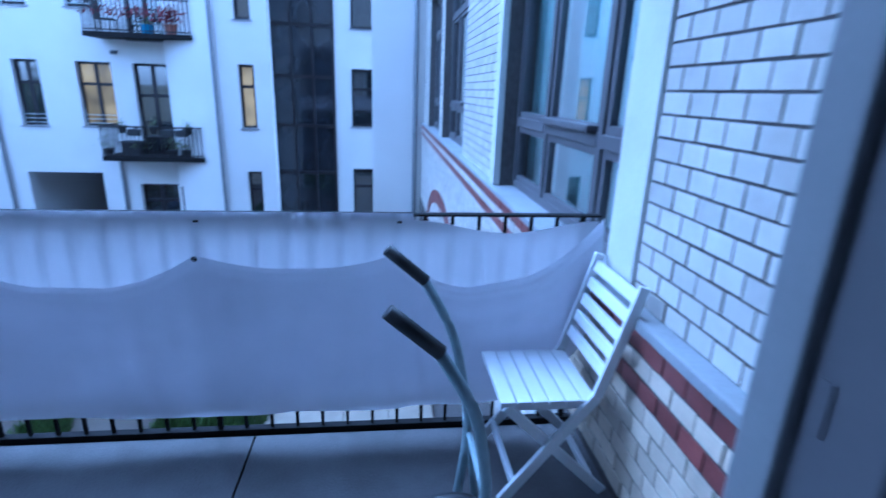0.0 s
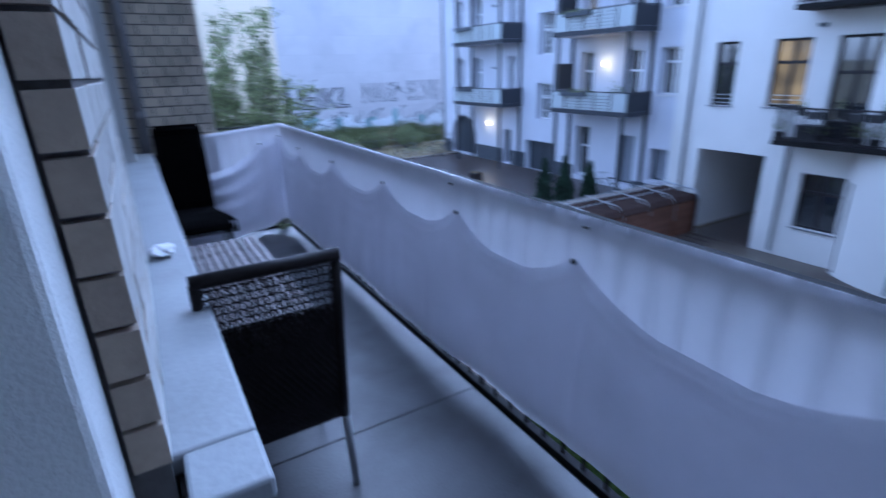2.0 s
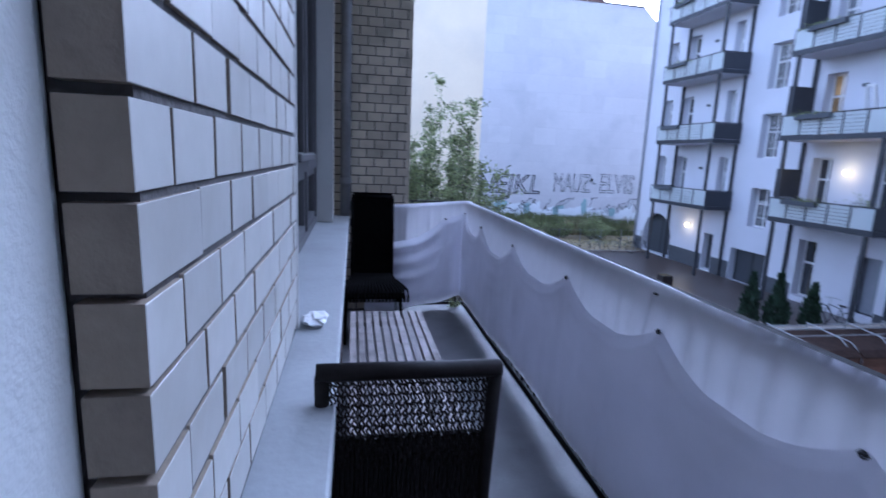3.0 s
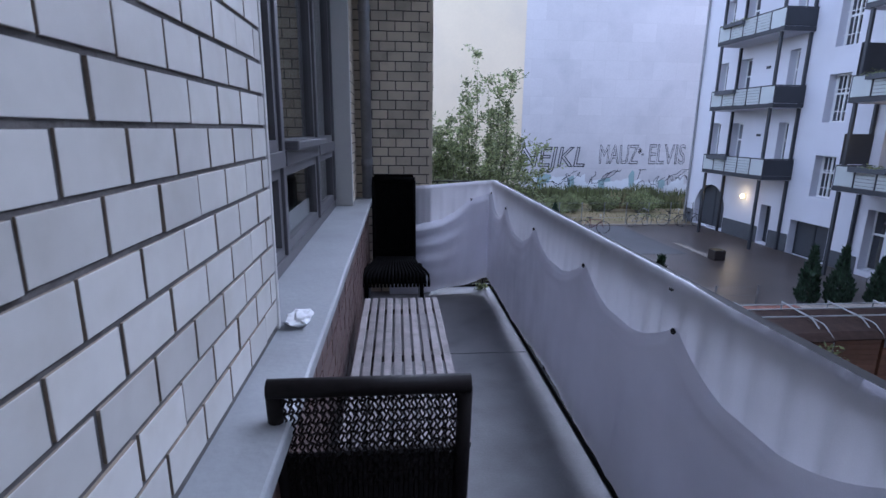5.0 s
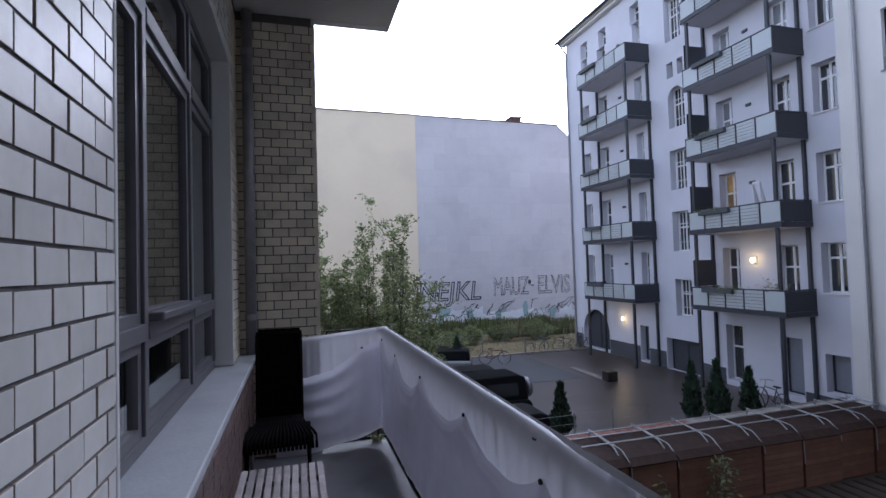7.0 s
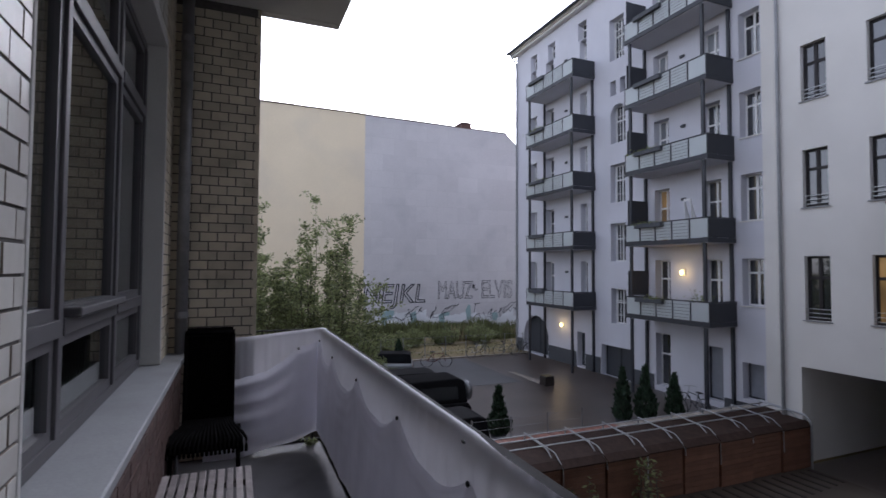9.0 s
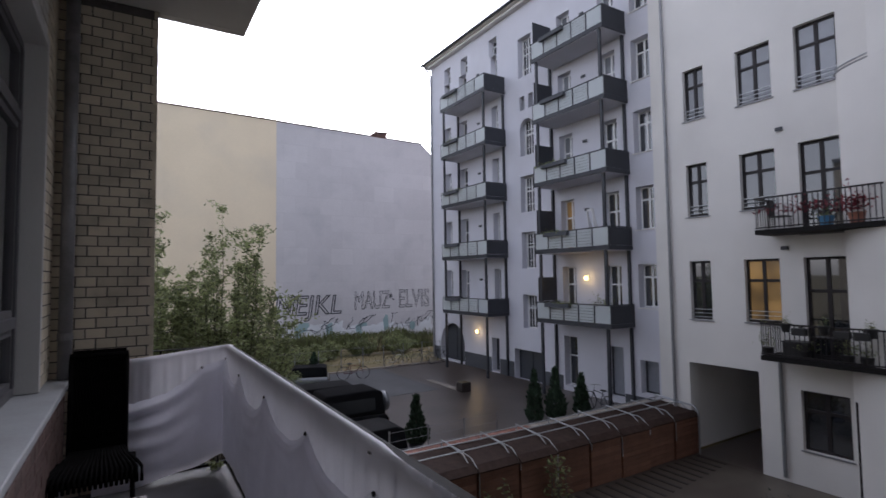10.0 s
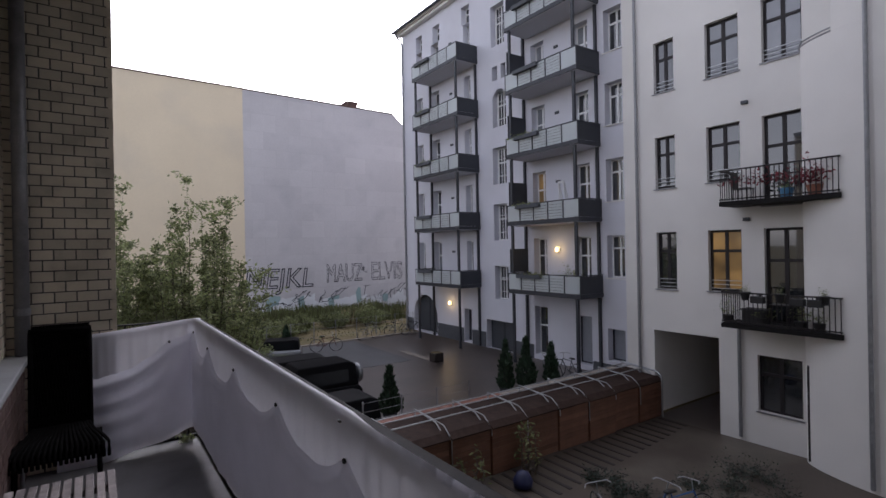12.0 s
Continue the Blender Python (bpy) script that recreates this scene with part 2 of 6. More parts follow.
GRAFFITI_WHITE = material("white_spray_paint", (0.60, 0.61, 0.62), 0.9, var=0.15, scale=0.8, bump=0)
GRAFFITI_TEAL = material("teal_spray_paint", (0.27, 0.37, 0.37), 0.9, var=0.2, scale=0.8, bump=0)
PAPER = material("white_paper", (0.75, 0.75, 0.76), 0.9, var=0.05, bump=0.1)


# ---- building helpers ----
def quadbox(bm, lo, hi, m=None):
    """An axis-aligned box from lo to hi, then moved by m."""
    vs = [bm.verts.new(((lo, hi)[i][0], (lo, hi)[j][1], (lo, hi)[k][2])) for i in (0, 1) for j in (0, 1) for k in (0, 1)]
    for f in ((0, 1, 3, 2), (4, 6, 7, 5), (0, 4, 5, 1), (2, 3, 7, 6), (0, 2, 6, 4), (1, 5, 7, 3)):
        bm.faces.new([vs[i] for i in f])
    if m is not None:
        bmesh.ops.transform(bm, matrix=m, verts=vs)
    return vs


def boxes(*pairs, bevel=0.0, m=None):
    bm = bmesh.new()
    for lo, hi in pairs:
        quadbox(bm, lo, hi, m)
    if bevel:
        bmesh.ops.bevel(bm, geom=bm.edges[:], offset=bevel, segments=2, profile=0.5, affect="EDGES", clamp_overlap=True)
    return bm


def rod(bm, a, b, r0, r1=None, n=8):
    """A tapered round bar from a to b."""
    a, b = Vector(a), Vector(b)
    r1 = r0 if r1 is None else r1
    q = (b - a).to_track_quat("Z", "Y").to_matrix()
    ring = [[bm.verts.new(c + q @ Vector((r * math.cos(2 * math.pi * i / n), r * math.sin(2 * math.pi * i / n), 0))) for i in range(n)] for c, r in ((a, r0), (b, r1))]
    for i in range(n):
        bm.faces.new((ring[0][i], ring[0][(i + 1) % n], ring[1][(i + 1) % n], ring[1][i]))
    bm.faces.new(ring[0][::-1])
    bm.faces.new(ring[1])
    return bm


def tube(points, r, n=10, bm=None):
    """A bent round tube along the points."""
    bm = bm or bmesh.new()
    pts = [Vector(p) for p in points]
    rings = []
    for i, p in enumerate(pts):
        d = (pts[min(i + 1, len(pts) - 1)] - pts[max(i - 1, 0)]).normalized()
        up = Vector((0, 0, 1)) if abs(d.z) < 0.9 else Vector((1, 0, 0))
        s = d.cross(up).normalized()
        u = s.cross(d)
        rings.append([bm.verts.new(p + r * (math.cos(2 * math.pi * k / n) * s + math.sin(2 * math.pi * k / n) * u)) for k in range(n)])
    for a, b in zip(rings, rings[1:]):
        for k in range(n):
            bm.faces.new((a[k], a[(k + 1) % n], b[(k + 1) % n], b[k]))
    bm.faces.new(rings[0][::-1])
    bm.faces.new(rings[-1])
    return bm


def rounded(points, steps=6, size=0.06):
    """The points with their bends rounded off."""
    pts = [Vector(p) for p in points]
    out = [pts[0]]
    for a, b, c in zip(pts, pts[1:], pts[2:]):
        p, q = b + (a - b).normalized() * size, b + (c - b).normalized() * size
        for i in range(steps + 1):
            t = i / steps
            out.append((1 - t) ** 2 * p + 2 * t * (1 - t) * b + t * t * q)
    return out + [pts[-1]]


def finish(name, bm, mat, smooth=False):
    me = bpy.data.meshes.new(name)
    bmesh.ops.recalc_face_normals(bm, faces=bm.faces[:])
    bm.to_mesh(me)
    bm.free()
    me.materials.append(mat)
    if smooth:
        me.shade_smooth()
    return me


def part(name, bm, mat, parent, label="", smooth=False):
    ob = new(name, finish(name, bm, mat, smooth))
    ob.parent = parent
    if label:
        ob["label"] = label
    return ob


def solid(name, bm, mat, label, category, kind="", group="", smooth=False):
    return tagged(new(name, finish(name, bm, mat, smooth)), label, category, group, kind)


def thing(name, label, category, group="", kind="", m=None):
    ob = tagged(new(name), label, category, group, kind)
    if m is not None:
        ob.matrix_basis = m
    return ob


def pierced(u0, u1, v0, v1, depth, holes, m):
    """A wall in the plane w = 0 with openings (u0, u1, v0, v1) right through its depth; m places it."""
    bm = bmesh.new()
    us = sorted({u0, u1, *(h[0] for h in holes), *(h[1] for h in holes)})
    vs = sorted({v0, v1, *(h[2] for h in holes), *(h[3] for h in holes)})
    cache = {}

    def vert(u, v, w):
        key = (round(u, 4), round(v, 4), w)
        if key not in cache:
            cache[key] = bm.verts.new(m @ Vector((u, v, w)))
        return cache[key]

    def open_cell(i, j):
        if i < 0 or j < 0 or i >= len(us) - 1 or j >= len(vs) - 1:
            return True
        cu, cv = (us[i] + us[i + 1]) / 2, (vs[j] + vs[j + 1]) / 2
        return any(h[0] < cu < h[1] and h[2] < cv < h[3] for h in holes)

    for i in range(len(us) - 1):
        for j in range(len(vs) - 1):
            if open_cell(i, j):
                continue
            a, b, c, d = us[i], us[i + 1], vs[j], vs[j + 1]
            for w in (0, -depth):
                bm.faces.new((vert(a, c, w), vert(b, c, w), vert(b, d, w), vert(a, d, w)))
            for hit, p, q in ((open_cell(i - 1, j), (a, c), (a, d)), (open_cell(i + 1, j), (b, c), (b, d)), (open_cell(i, j - 1), (a, c), (b, c)), (open_cell(i, j + 1), (a, d), (b, d))):
                if hit:
                    bm.faces.new((vert(*p, 0), vert(*q, 0), vert(*q, -depth), vert(*p, -depth)))
    return bm


def plane_x(x):
    """Wall coordinates (u, v, w) to world for a facade that faces -x at x: u = y, v = z, w out of the wall."""
    return Matrix(((0, 0, -1, x), (1, 0, 0, 0), (0, 1, 0, 0), (0, 0, 0, 1)))


def plane_y(y, side):
    """The same for a wall that faces side * y at y: u = x."""
    return Matrix(((1, 0, 0, 0), (0, 0, side, y), (0, 1, 0, 0), (0, 0, 0, 1)))


FACADE = Matrix(((0, 0, 1, 0), (1, 0, 0, 0), (0, 1, 0, 0), (0, 0, 0, 1)))


def window_in(parent, m, u0, u1, v0, v1, frame_mat, pane_mat, cross=0.68, mullion=True, inset=0.16, bar=0.06, sill=None, sill_mat=None, name="window", label=""):
    """A window in an opening: frame with mullion and transom, panes, and a sill; parts of the house."""
    w0, w1 = -inset - 0.06, -inset
    vt = v0 + (v1 - v0) * cross
    um = (u0 + u1) / 2
    rows = [(v0 + bar, vt - bar * 0.6), (vt + bar * 0.6, v1 - bar)] if cross else [(v0 + bar, v1 - bar)]
    cols = [(u0 + bar, um - bar * 0.7), (um + bar * 0.7, u1 - bar)] if mullion else [(u0 + bar, u1 - bar)]
    lights = [(a, c, d, e) for a, c in cols for d, e in rows]
    frame_ob = part(name, pierced(u0, u1, v0, v1, 0.06, lights, m @ Matrix.Translation((0, 0, w1))), frame_mat, parent, label)
    part("pane", boxes(((u0 + 0.02, v0 + 0.02, w0 + 0.02), (u1 - 0.02, v1 - 0.02, w0 + 0.03)), m=m), pane_mat, frame_ob)
    if sill is not None:
        part("sill", boxes(((u0 - 0.05, v0 - 0.045, -0.12), (u1 + 0.05, v0 - 0.004, sill)), m=m), sill_mat, frame_ob)
    return frame_ob

# ---- own building: facade, wing, room behind ----
DOOR = (-1.51, 0.675, 0.0, 2.6)
WIN = (1.81, 4.42, 0.85, 3.3)
WY, PY, PX = -1.675, 4.95, 0.68
CORE = 0.005
TOP = 7.4
facade = solid("wall_facade", pierced(WY + 0.02, PY, -4.1, TOP, 0.30, [DOOR, WIN], Matrix.Translation((-CORE, 0, 0)) @ FACADE), MORTAR, "loft facade of white glazed bricks with dark joints", "wall", "structure")
wing = solid("wall_wing", pierced(-0.3, 12.0, -4.1, 12.0, 0.30, [(1.20, 3.40, 0.75, 3.3), (5.55, 7.9, 0.75, 3.3), (8.4, 10.6, 0.75, 3.3)], Matrix.Translation((0, WY - CORE, 0)) @ plane_y(0, 1)), MORTAR, "wing wall of white glazed bricks with tall windows", "wall", "structure")
pier = solid("wall_pier", boxes(((-0.3, PY + CORE, -4.1), (PX - CORE, 5.9, TOP))), MORTAR, "projecting pier of buff brick in header bond", "wall", "structure")
solid("wall_pier_beyond", boxes(((-0.3, 5.9, -4.1), (0.0, 12.0, TOP))), YELLOW_STUFF, "brick wall behind the pier", "wall", "structure")
for u0, u1, mt in ((WIN[0], WIN[1], FACADE),):
    solid("window_reveal", boxes(((-0.20, u1 - 0.03, 0.909), (0.012, u1 + 0.004, WIN[3])), ((-0.20, u0 - 0.004, 0.909), (0.004, u0 + 0.02, WIN[3])), ((-0.20, u0 + 0.02, WIN[3] - 0.06), (0.012, u1 - 0.03, WIN[3] + 0.004)), bevel=0.006), PLASTER, "smooth grey-painted reveal of the big window", "trim", "structure")

# the room that the camera starts in
solid("floor_room", boxes(((-4.5, -4.5, -0.14), (-0.30, 5.0, -0.004))), ROOM, "plain floor of the dim room", "floor", "structure")
solid("ceiling_room", boxes(((-4.5, -4.5, 3.4), (-0.312, 5.0, 3.6))), ROOM, "plain ceiling of the dim room", "ceiling", "structure")
solid("wall_room_back", boxes(((-4.7, -4.5, -0.1), (-4.5, 5.0, 3.6))), ROOM, "plain back wall of the dim room", "wall", "structure")
solid("wall_room_end", boxes(((-4.5, 5.0, -0.1), (-0.312, 5.2, 3.6))), ROOM, "plain end wall of the dim room", "wall", "structure")
solid("wall_room_other_end", boxes(((-4.5, -4.7, -0.1), (12.0, -4.5, 3.6))), ROOM, "plain end wall of the wing rooms", "wall", "structure")
solid("floor_wing", boxes(((-0.30, -4.5, -0.14), (12.0, -1.94, -0.004))), ROOM, "plain floor of the wing rooms", "floor", "structure")
solid("ceiling_wing", boxes(((-0.312, -4.5, 3.4), (12.0, -1.94, 3.6))), ROOM, "plain ceiling of the wing rooms", "ceiling", "structure")
solid("roof_own_building", boxes(((-9.0, -4.7, TOP), (0.12, 12.0, TOP + 0.18)), ((-9.0, -4.7, 3.62), (-8.7, 12.0, TOP - 0.004))), CEMENT, "flat roof of the loft building", "roof", "structure")
solid("threshold", boxes(((-0.31, DOOR[0], -0.14), (0.0, DOOR[1], 0.008)), bevel=0.004), CEMENT, "worn cement threshold of the balcony door", "threshold", "structure")

# balcony slab, kerb, slab above
# Slab edge coloured dark and olive so the gap below the cloth reads dark.
DARK_EDGE = material("dark_olive_concrete", (0.035, 0.037, 0.028), 0.6, var=0.3, scale=9, bump=0.3, spec=0.3, stain=(0.10, 0.10, 0.04), stain_scale=7, stain_amount=0.8)
slab = thing("floor_balcony", "wet grey concrete balcony floor in large slabs", "floor", kind="structure")
joints = (WY, -0.13, 1.66, 3.55, 5.10)
for y0, y1 in zip(joints, joints[1:]):
    part("slab", boxes(((0.0, y0 + 0.004, -0.16), (1.262, y1 - 0.004, 0.0)), bevel=0.003), CONCRETE, slab)
part("slab_edge", boxes(((1.266, WY, -0.2), (1.322, 5.14, -0.012)), ((0.0, WY, -0.2), (1.266, 5.10, -0.165))), DARK_EDGE, slab, "dark slab edge with olive patches")
solid("ceiling_balcony_above", boxes(((0.0, WY + 0.02, 3.92), (1.39, PY, 4.12)), ((PX, PY, 3.92), (1.39, 5.06, 4.12)), bevel=0.01), PLASTER, "smooth grey underside of the balcony above", "ceiling", "structure")

# ledges under the windows
solid("ledge_facade", boxes(((-0.19, 0.70, 0.86), (0.138, PY - 0.005, 0.905)), ((0.012, 0.56, 0.86), (0.138, 0.70, 0.905)), bevel=0.008), CEMENT, "grey cement window ledge running along the facade", "ledge", "structure")
solid("ledge_wing", boxes(((0.0, WY - 0.18, 0.745), (12.0, WY + 0.075, 0.79)), bevel=0.008), CEMENT, "grey cement window ledge running along the wing", "ledge", "structure")
solid("wall_under_ledge", boxes(((0.0, 0.70, 0.0), (0.095, PY - 0.005, 0.855)), ((0.0, 0.58, 0.0), (0.095, 0.70, 0.855))), MORTAR, "brick base under the facade ledge", "wall", "structure")
solid("wall_under_wing_ledge", boxes(((0.0, WY, 0.0), (12.0, WY + 0.05, 0.74)), ((1.40, WY, -4.1), (12.0, WY + 0.05, 0.0))), MORTAR, "brick base under the wing ledge", "wall", "structure")


def big_window(name, m, u0, u1, v0, v1, splits, low, high, label):
    """A tall aluminium window: outer frame, posts at the splits, a low and a high transom, panes, vent flap."""
    w = thing(name, label, "window", kind="structure")
    b = 0.055
    cols = [u0, *splits, u1]
    pairs = [((u0, v0, -0.19), (u1, v0 + b, -0.12)), ((u0, v1 - b, -0.19), (u1, v1, -0.12))]
    pairs += [((u - b / 2 if u0 < u < u1 else (u if u == u0 else u - b), v0 + b, -0.195), ((u + b / 2) if u0 < u < u1 else (u + b if u == u0 else u), v1 - b, -0.115)) for u in cols]
    part("window_frame", boxes(*pairs, bevel=0.004, m=m), GREY_FRAME, w)
    for i, (a, c) in enumerate(zip(cols, cols[1:])):
        for z in (low, high):
            part("transom", boxes(((a + b / 2 + 0.002, z - 0.035, -0.19), (c - b / 2 - 0.002, z + 0.035, -0.11)), bevel=0.004, m=m), GREY_FRAME, w)
        for z0, z1 in ((v0 + b, low - 0.035), (low + 0.035, high - 0.035), (high + 0.035, v1 - b)):
            part("sash", boxes(((a + 0.03, z0, -0.175), (a + 0.075, z1, -0.13)), ((c - 0.075, z0, -0.175), (c - 0.03, z1, -0.13)), ((a + 0.075, z0, -0.175), (c - 0.075, z0 + 0.045, -0.13)), ((a + 0.075, z1 - 0.045, -0.175), (c - 0.075, z1, -0.13)), m=m), GREY_FRAME, w)
            pane = part("pane", boxes(((a + 0.06, z0 + 0.03, -0.160), (c - 0.06, z1 - 0.03, -0.150)), m=m), GLASS, w)
            pane.visible_shadow = False
        if i == len(cols) // 2 - 1:
            part("drip_rail", boxes(((a + 0.05, low + 0.035, -0.13), (c - 0.04, low + 0.075, -0.06)), bevel=0.008, m=m), GREY_FRAME, w, "sloping aluminium drip rail")
    return w


big_window("window_1", FACADE, WIN[0] + 0.02, WIN[1] - 0.03, 0.905, WIN[3] - 0.06, (2.57, 3.55), 1.38, 2.72, "tall grey aluminium window with transoms and dark glass")
WINGM = Matrix.Translation((0, WY, 0)) @ plane_y(0, 1)
big_window("window_2", WINGM, 1.20, 3.40, 0.794, 3.3, (1.72, 2.62), 1.32, 2.62, "tall grey aluminium window reflecting the pale sky")
big_window("window_3", WINGM, 5.55, 7.9, 0.794, 3.3, (6.2, 7.1), 1.32, 2.62, "tall grey aluminium window further along the wing")
big_window("window_4", WINGM, 8.4, 10.6, 0.794, 3.3, (9.1, 9.9), 1.32, 2.62, "tall grey aluminium window at the end of the wing")
solid("pier_smooth", boxes(((3.402, WY - 0.13, 0.794), (3.56, WY + 0.05, 3.9)), ((0.955, WY - 0.08, 0.794), (1.198, WY + 0.015, 3.9)), bevel=0.006), JAMB_PAINT, "smooth white painted window jamb of the wing", "trim", "structure")
# pale curtains inside the wing windows
for x0, x1 in ((1.21, 3.39), (5.56, 7.89), (8.41, 10.59)):
    bm = bmesh.new()
    n = int((x1 - x0) / 0.04)
    col = [(x0 + (x1 - x0) * i / n, WY - 0.255 + 0.025 * math.sin(i * 1.1) * 0.8 + 0.012 * math.sin(i * 0.37)) for i in range(n + 1)]
    low_v = [bm.verts.new((x, y, 0.80)) for x, y in col]
    top_v = [bm.verts.new((x, y, 3.25)) for x, y in col]
    for i in range(n):
        bm.faces.new((low_v[i], low_v[i + 1], top_v[i + 1], top_v[i]))
    c = solid("curtain", bm, material("pale_teal_curtain", (0.62, 0.78, 0.80), 0.9, var=0.1, trans=0.2), "pale sheer curtain hanging behind the wing window", "curtain", smooth=True)
    c.modifiers.new("thickness", "SOLIDIFY").thickness = 0.004

# balcony door: side light towards the wing, white frame at the other jamb
POST_GREY = material("grey_painted_post", (0.20, 0.20, 0.205), 0.45, var=0.08, scale=4, bump=0.03)
door = thing("door_1", "open balcony doorway with a grey glazed side panel", "door", kind="structure")
part("side_post", boxes(((-0.115, -1.50, 0.012), (-0.02, -1.388, 2.6)), bevel=0.008), POST_GREY, door, "grey painted outer post")
part("side_post", boxes(((-0.27, -1.50, 0.012), (-0.117, -1.415, 2.6)), bevel=0.008), GREY_FRAME, door)
part("jamb", boxes(((-0.29, 0.515, 0.012), (-0.062, 0.673, 2.6)), bevel=0.012), WHITE_PLASTER, door, "rough white plastered jamb")
part("head", boxes(((-0.17, -1.386, 2.52), (-0.04, 0.514, 2.598)), bevel=0.006), GREY_FRAME, door)
part("lock_plate", boxes(((-0.165, -1.414, 1.02), (-0.135, -1.408, 1.12)), bevel=0.002), GREY_FRAME, door, "dull metal lock plate")

# ---- ground ----
solid("ground_lower_yard", boxes(((-60, -60, -4.6), (15.96, 11.55, -4.1))), YARD, "damp brown courtyard ground with mud and paving", "ground", "structure")
solid("ground_upper_yard", boxes(((-12, 11.85, -4.6), (18.32, 28.6, -3.85))), ASPHALT, "wet dark asphalt courtyard with puddles", "ground", "structure")
solid("ground_waste_plot", boxes(((-400, 28.6, -4.6), (400, 400, -3.82)), ((-400, 11.55, -4.6), (-12, 28.6, -3.9))), EARTH, "overgrown waste plot of earth and grass", "ground", "structure")
solid("ground_far", boxes(((-900, -900, -5.2), (900, 900, -4.62))), EARTH, "bare ground reaching the horizon", "ground", "structure")

# ---- grey apartment building ----
GX = 18.32
GM = plane_x(GX)
house = thing("apartment_building", "pale blue-grey six-storey apartment house with steel balconies", "building")
STOREY = (0.02, 3.22, 6.40, 9.45, 12.45)
holes, wins = [], []


def opening(u0, u1, v0, v1, *spec):
    holes.append((u0, u1, v0, v1))
    wins.append((u0, u1, v0, v1, *spec))


for z in STOREY:
    opening(12.93, 13.78, z + 0.16, z + 1.93, "white", "dark", 0.70, True)
    for u0, u1, h in ((17.22, 18.08, 2.0), (14.62, 15.50, 2.0)):
        lit = z == 3.22 and u0 > 16
        opening(u0, u1, z - 0.55, z + 1.93, "white", "lit" if lit else "dark", 0.66, True)
    for u0, u1 in ((27.95, 28.65), (26.05, 26.88), (22.90, 23.50)):
        opening(u0, u1, z - 0.55 if u0 < 27 else z + 0.15, z + 1.93, "white", "dark", 0.66, u0 < 27)
opening(12.97, 13.83, -3.30, -1.95, "grey", "shutter", 0, False)
opening(14.65, 15.55, -3.7, -1.55, "grey", "shutter", 0, False)
opening(17.25, 18.1, -3.7, -1.35, "white", "dark", 0.6, False)
for v0, v1 in ((-1.23, 0.55), (1.92, 3.85), (4.92, 6.86), (12.26, 14.44)):
    opening(19.98, 21.05, v0, v1, "barred", "dark", 0.6, True)
opening(19.93, 21.0, 7.95, 9.93, "arch", "dark", 0.6, True)
opening(20.58, 21.0, 10.44, 11.2, "grey", "dark", 0, False)
opening(19.91, 20.29, 10.44, 11.2, "grey", "dark", 0, False)
opening(19.70, 21.83, -3.97, -2.38, "grey", "double", 0, True)
opening(26.68, 29.5, -3.85, -1.45, "arch", "door", 0, True)
opening(23.16, 23.85, -3.85, -1.98, "grey", "door", 0, False)
for u in (27.9, 25.9, 22.9):
    opening(u, u + 0.75, 14.4, 15.45, "white", "dark", 0.66, True)
house.location = (0, -0.06, 0.08)
part("wall", pierced(12.86, 30.4, -4.1, 16.3, 0.48, holes, GM), GREY_RENDER, house)
part("corner_strip", boxes(((GX - 0.06, 12.38, -4.1), (GX + 0.35, 12.855, 16.3))), WHITE_RENDER, house, "lighter corner strip")
part("side_wall", boxes(((GX + 0.49, 30.05, -3.9), (30.0, 30.4, 16.3)), ((GX + 0.49, 12.4, -3.9), (30.0, 12.7, 16.3)), ((29.6, 12.7, -3.9), (30.0, 30.05, 16.3))), GREY_RENDER, house)
bm = boxes(((GX - 0.45, 12.3, 16.3), (30.2, 30.75, 16.48)), ((GX - 0.30, 12.3, 16.14), (GX - 0.003, 30.6, 16.297)), bevel=0.03)
cornice = part("cornice", bm, WHITE_RENDER, house)
bm = bmesh.new()
va = [bm.verts.new(p) for p in ((GX - 0.5, 12.3, 16.482), (30.2, 12.3, 16.482), (30.2, 30.8, 16.482), (GX - 0.5, 30.8, 16.482), (GX + 5, 13, 19.0), (28, 13, 19.0), (28, 27, 19.0), (GX + 5, 27, 19.0))]
for f in ((0, 1, 5, 4), (1, 2, 6, 5), (2, 3, 7, 6), (3, 0, 4, 7), (4, 5, 6, 7), (0, 3, 2, 1)):
    bm.faces.new([va[i] for i in f])
part("roof", bm, ROOF_TILE, house)
part("gutter", tube([(GX - 0.55, 12.3, 16.42), (GX - 0.55, 30.8, 16.42)], 0.08), ANTHRACITE, house)
for y0, y1, z1 in ((21.88, 23.10, -3.1), (23.9, 26.62, -3.1), (29.55, 30.4, -3.1), (18.2, 19.65, -3.25), (12.9, 14.6, -3.45)):
    part("plinth", boxes(((GX - 0.03, y0, -3.98), (GX - 0.003, y1, z1))), PLINTH, house, "dark painted plinth")
SHUTTER = material("grey_roller_shutter", (0.22, 0.23, 0.26), 0.6, var=0.1)
DOORMAT = material("anthracite_door_leaf", (0.045, 0.05, 0.06), 0.5, var=0.1)
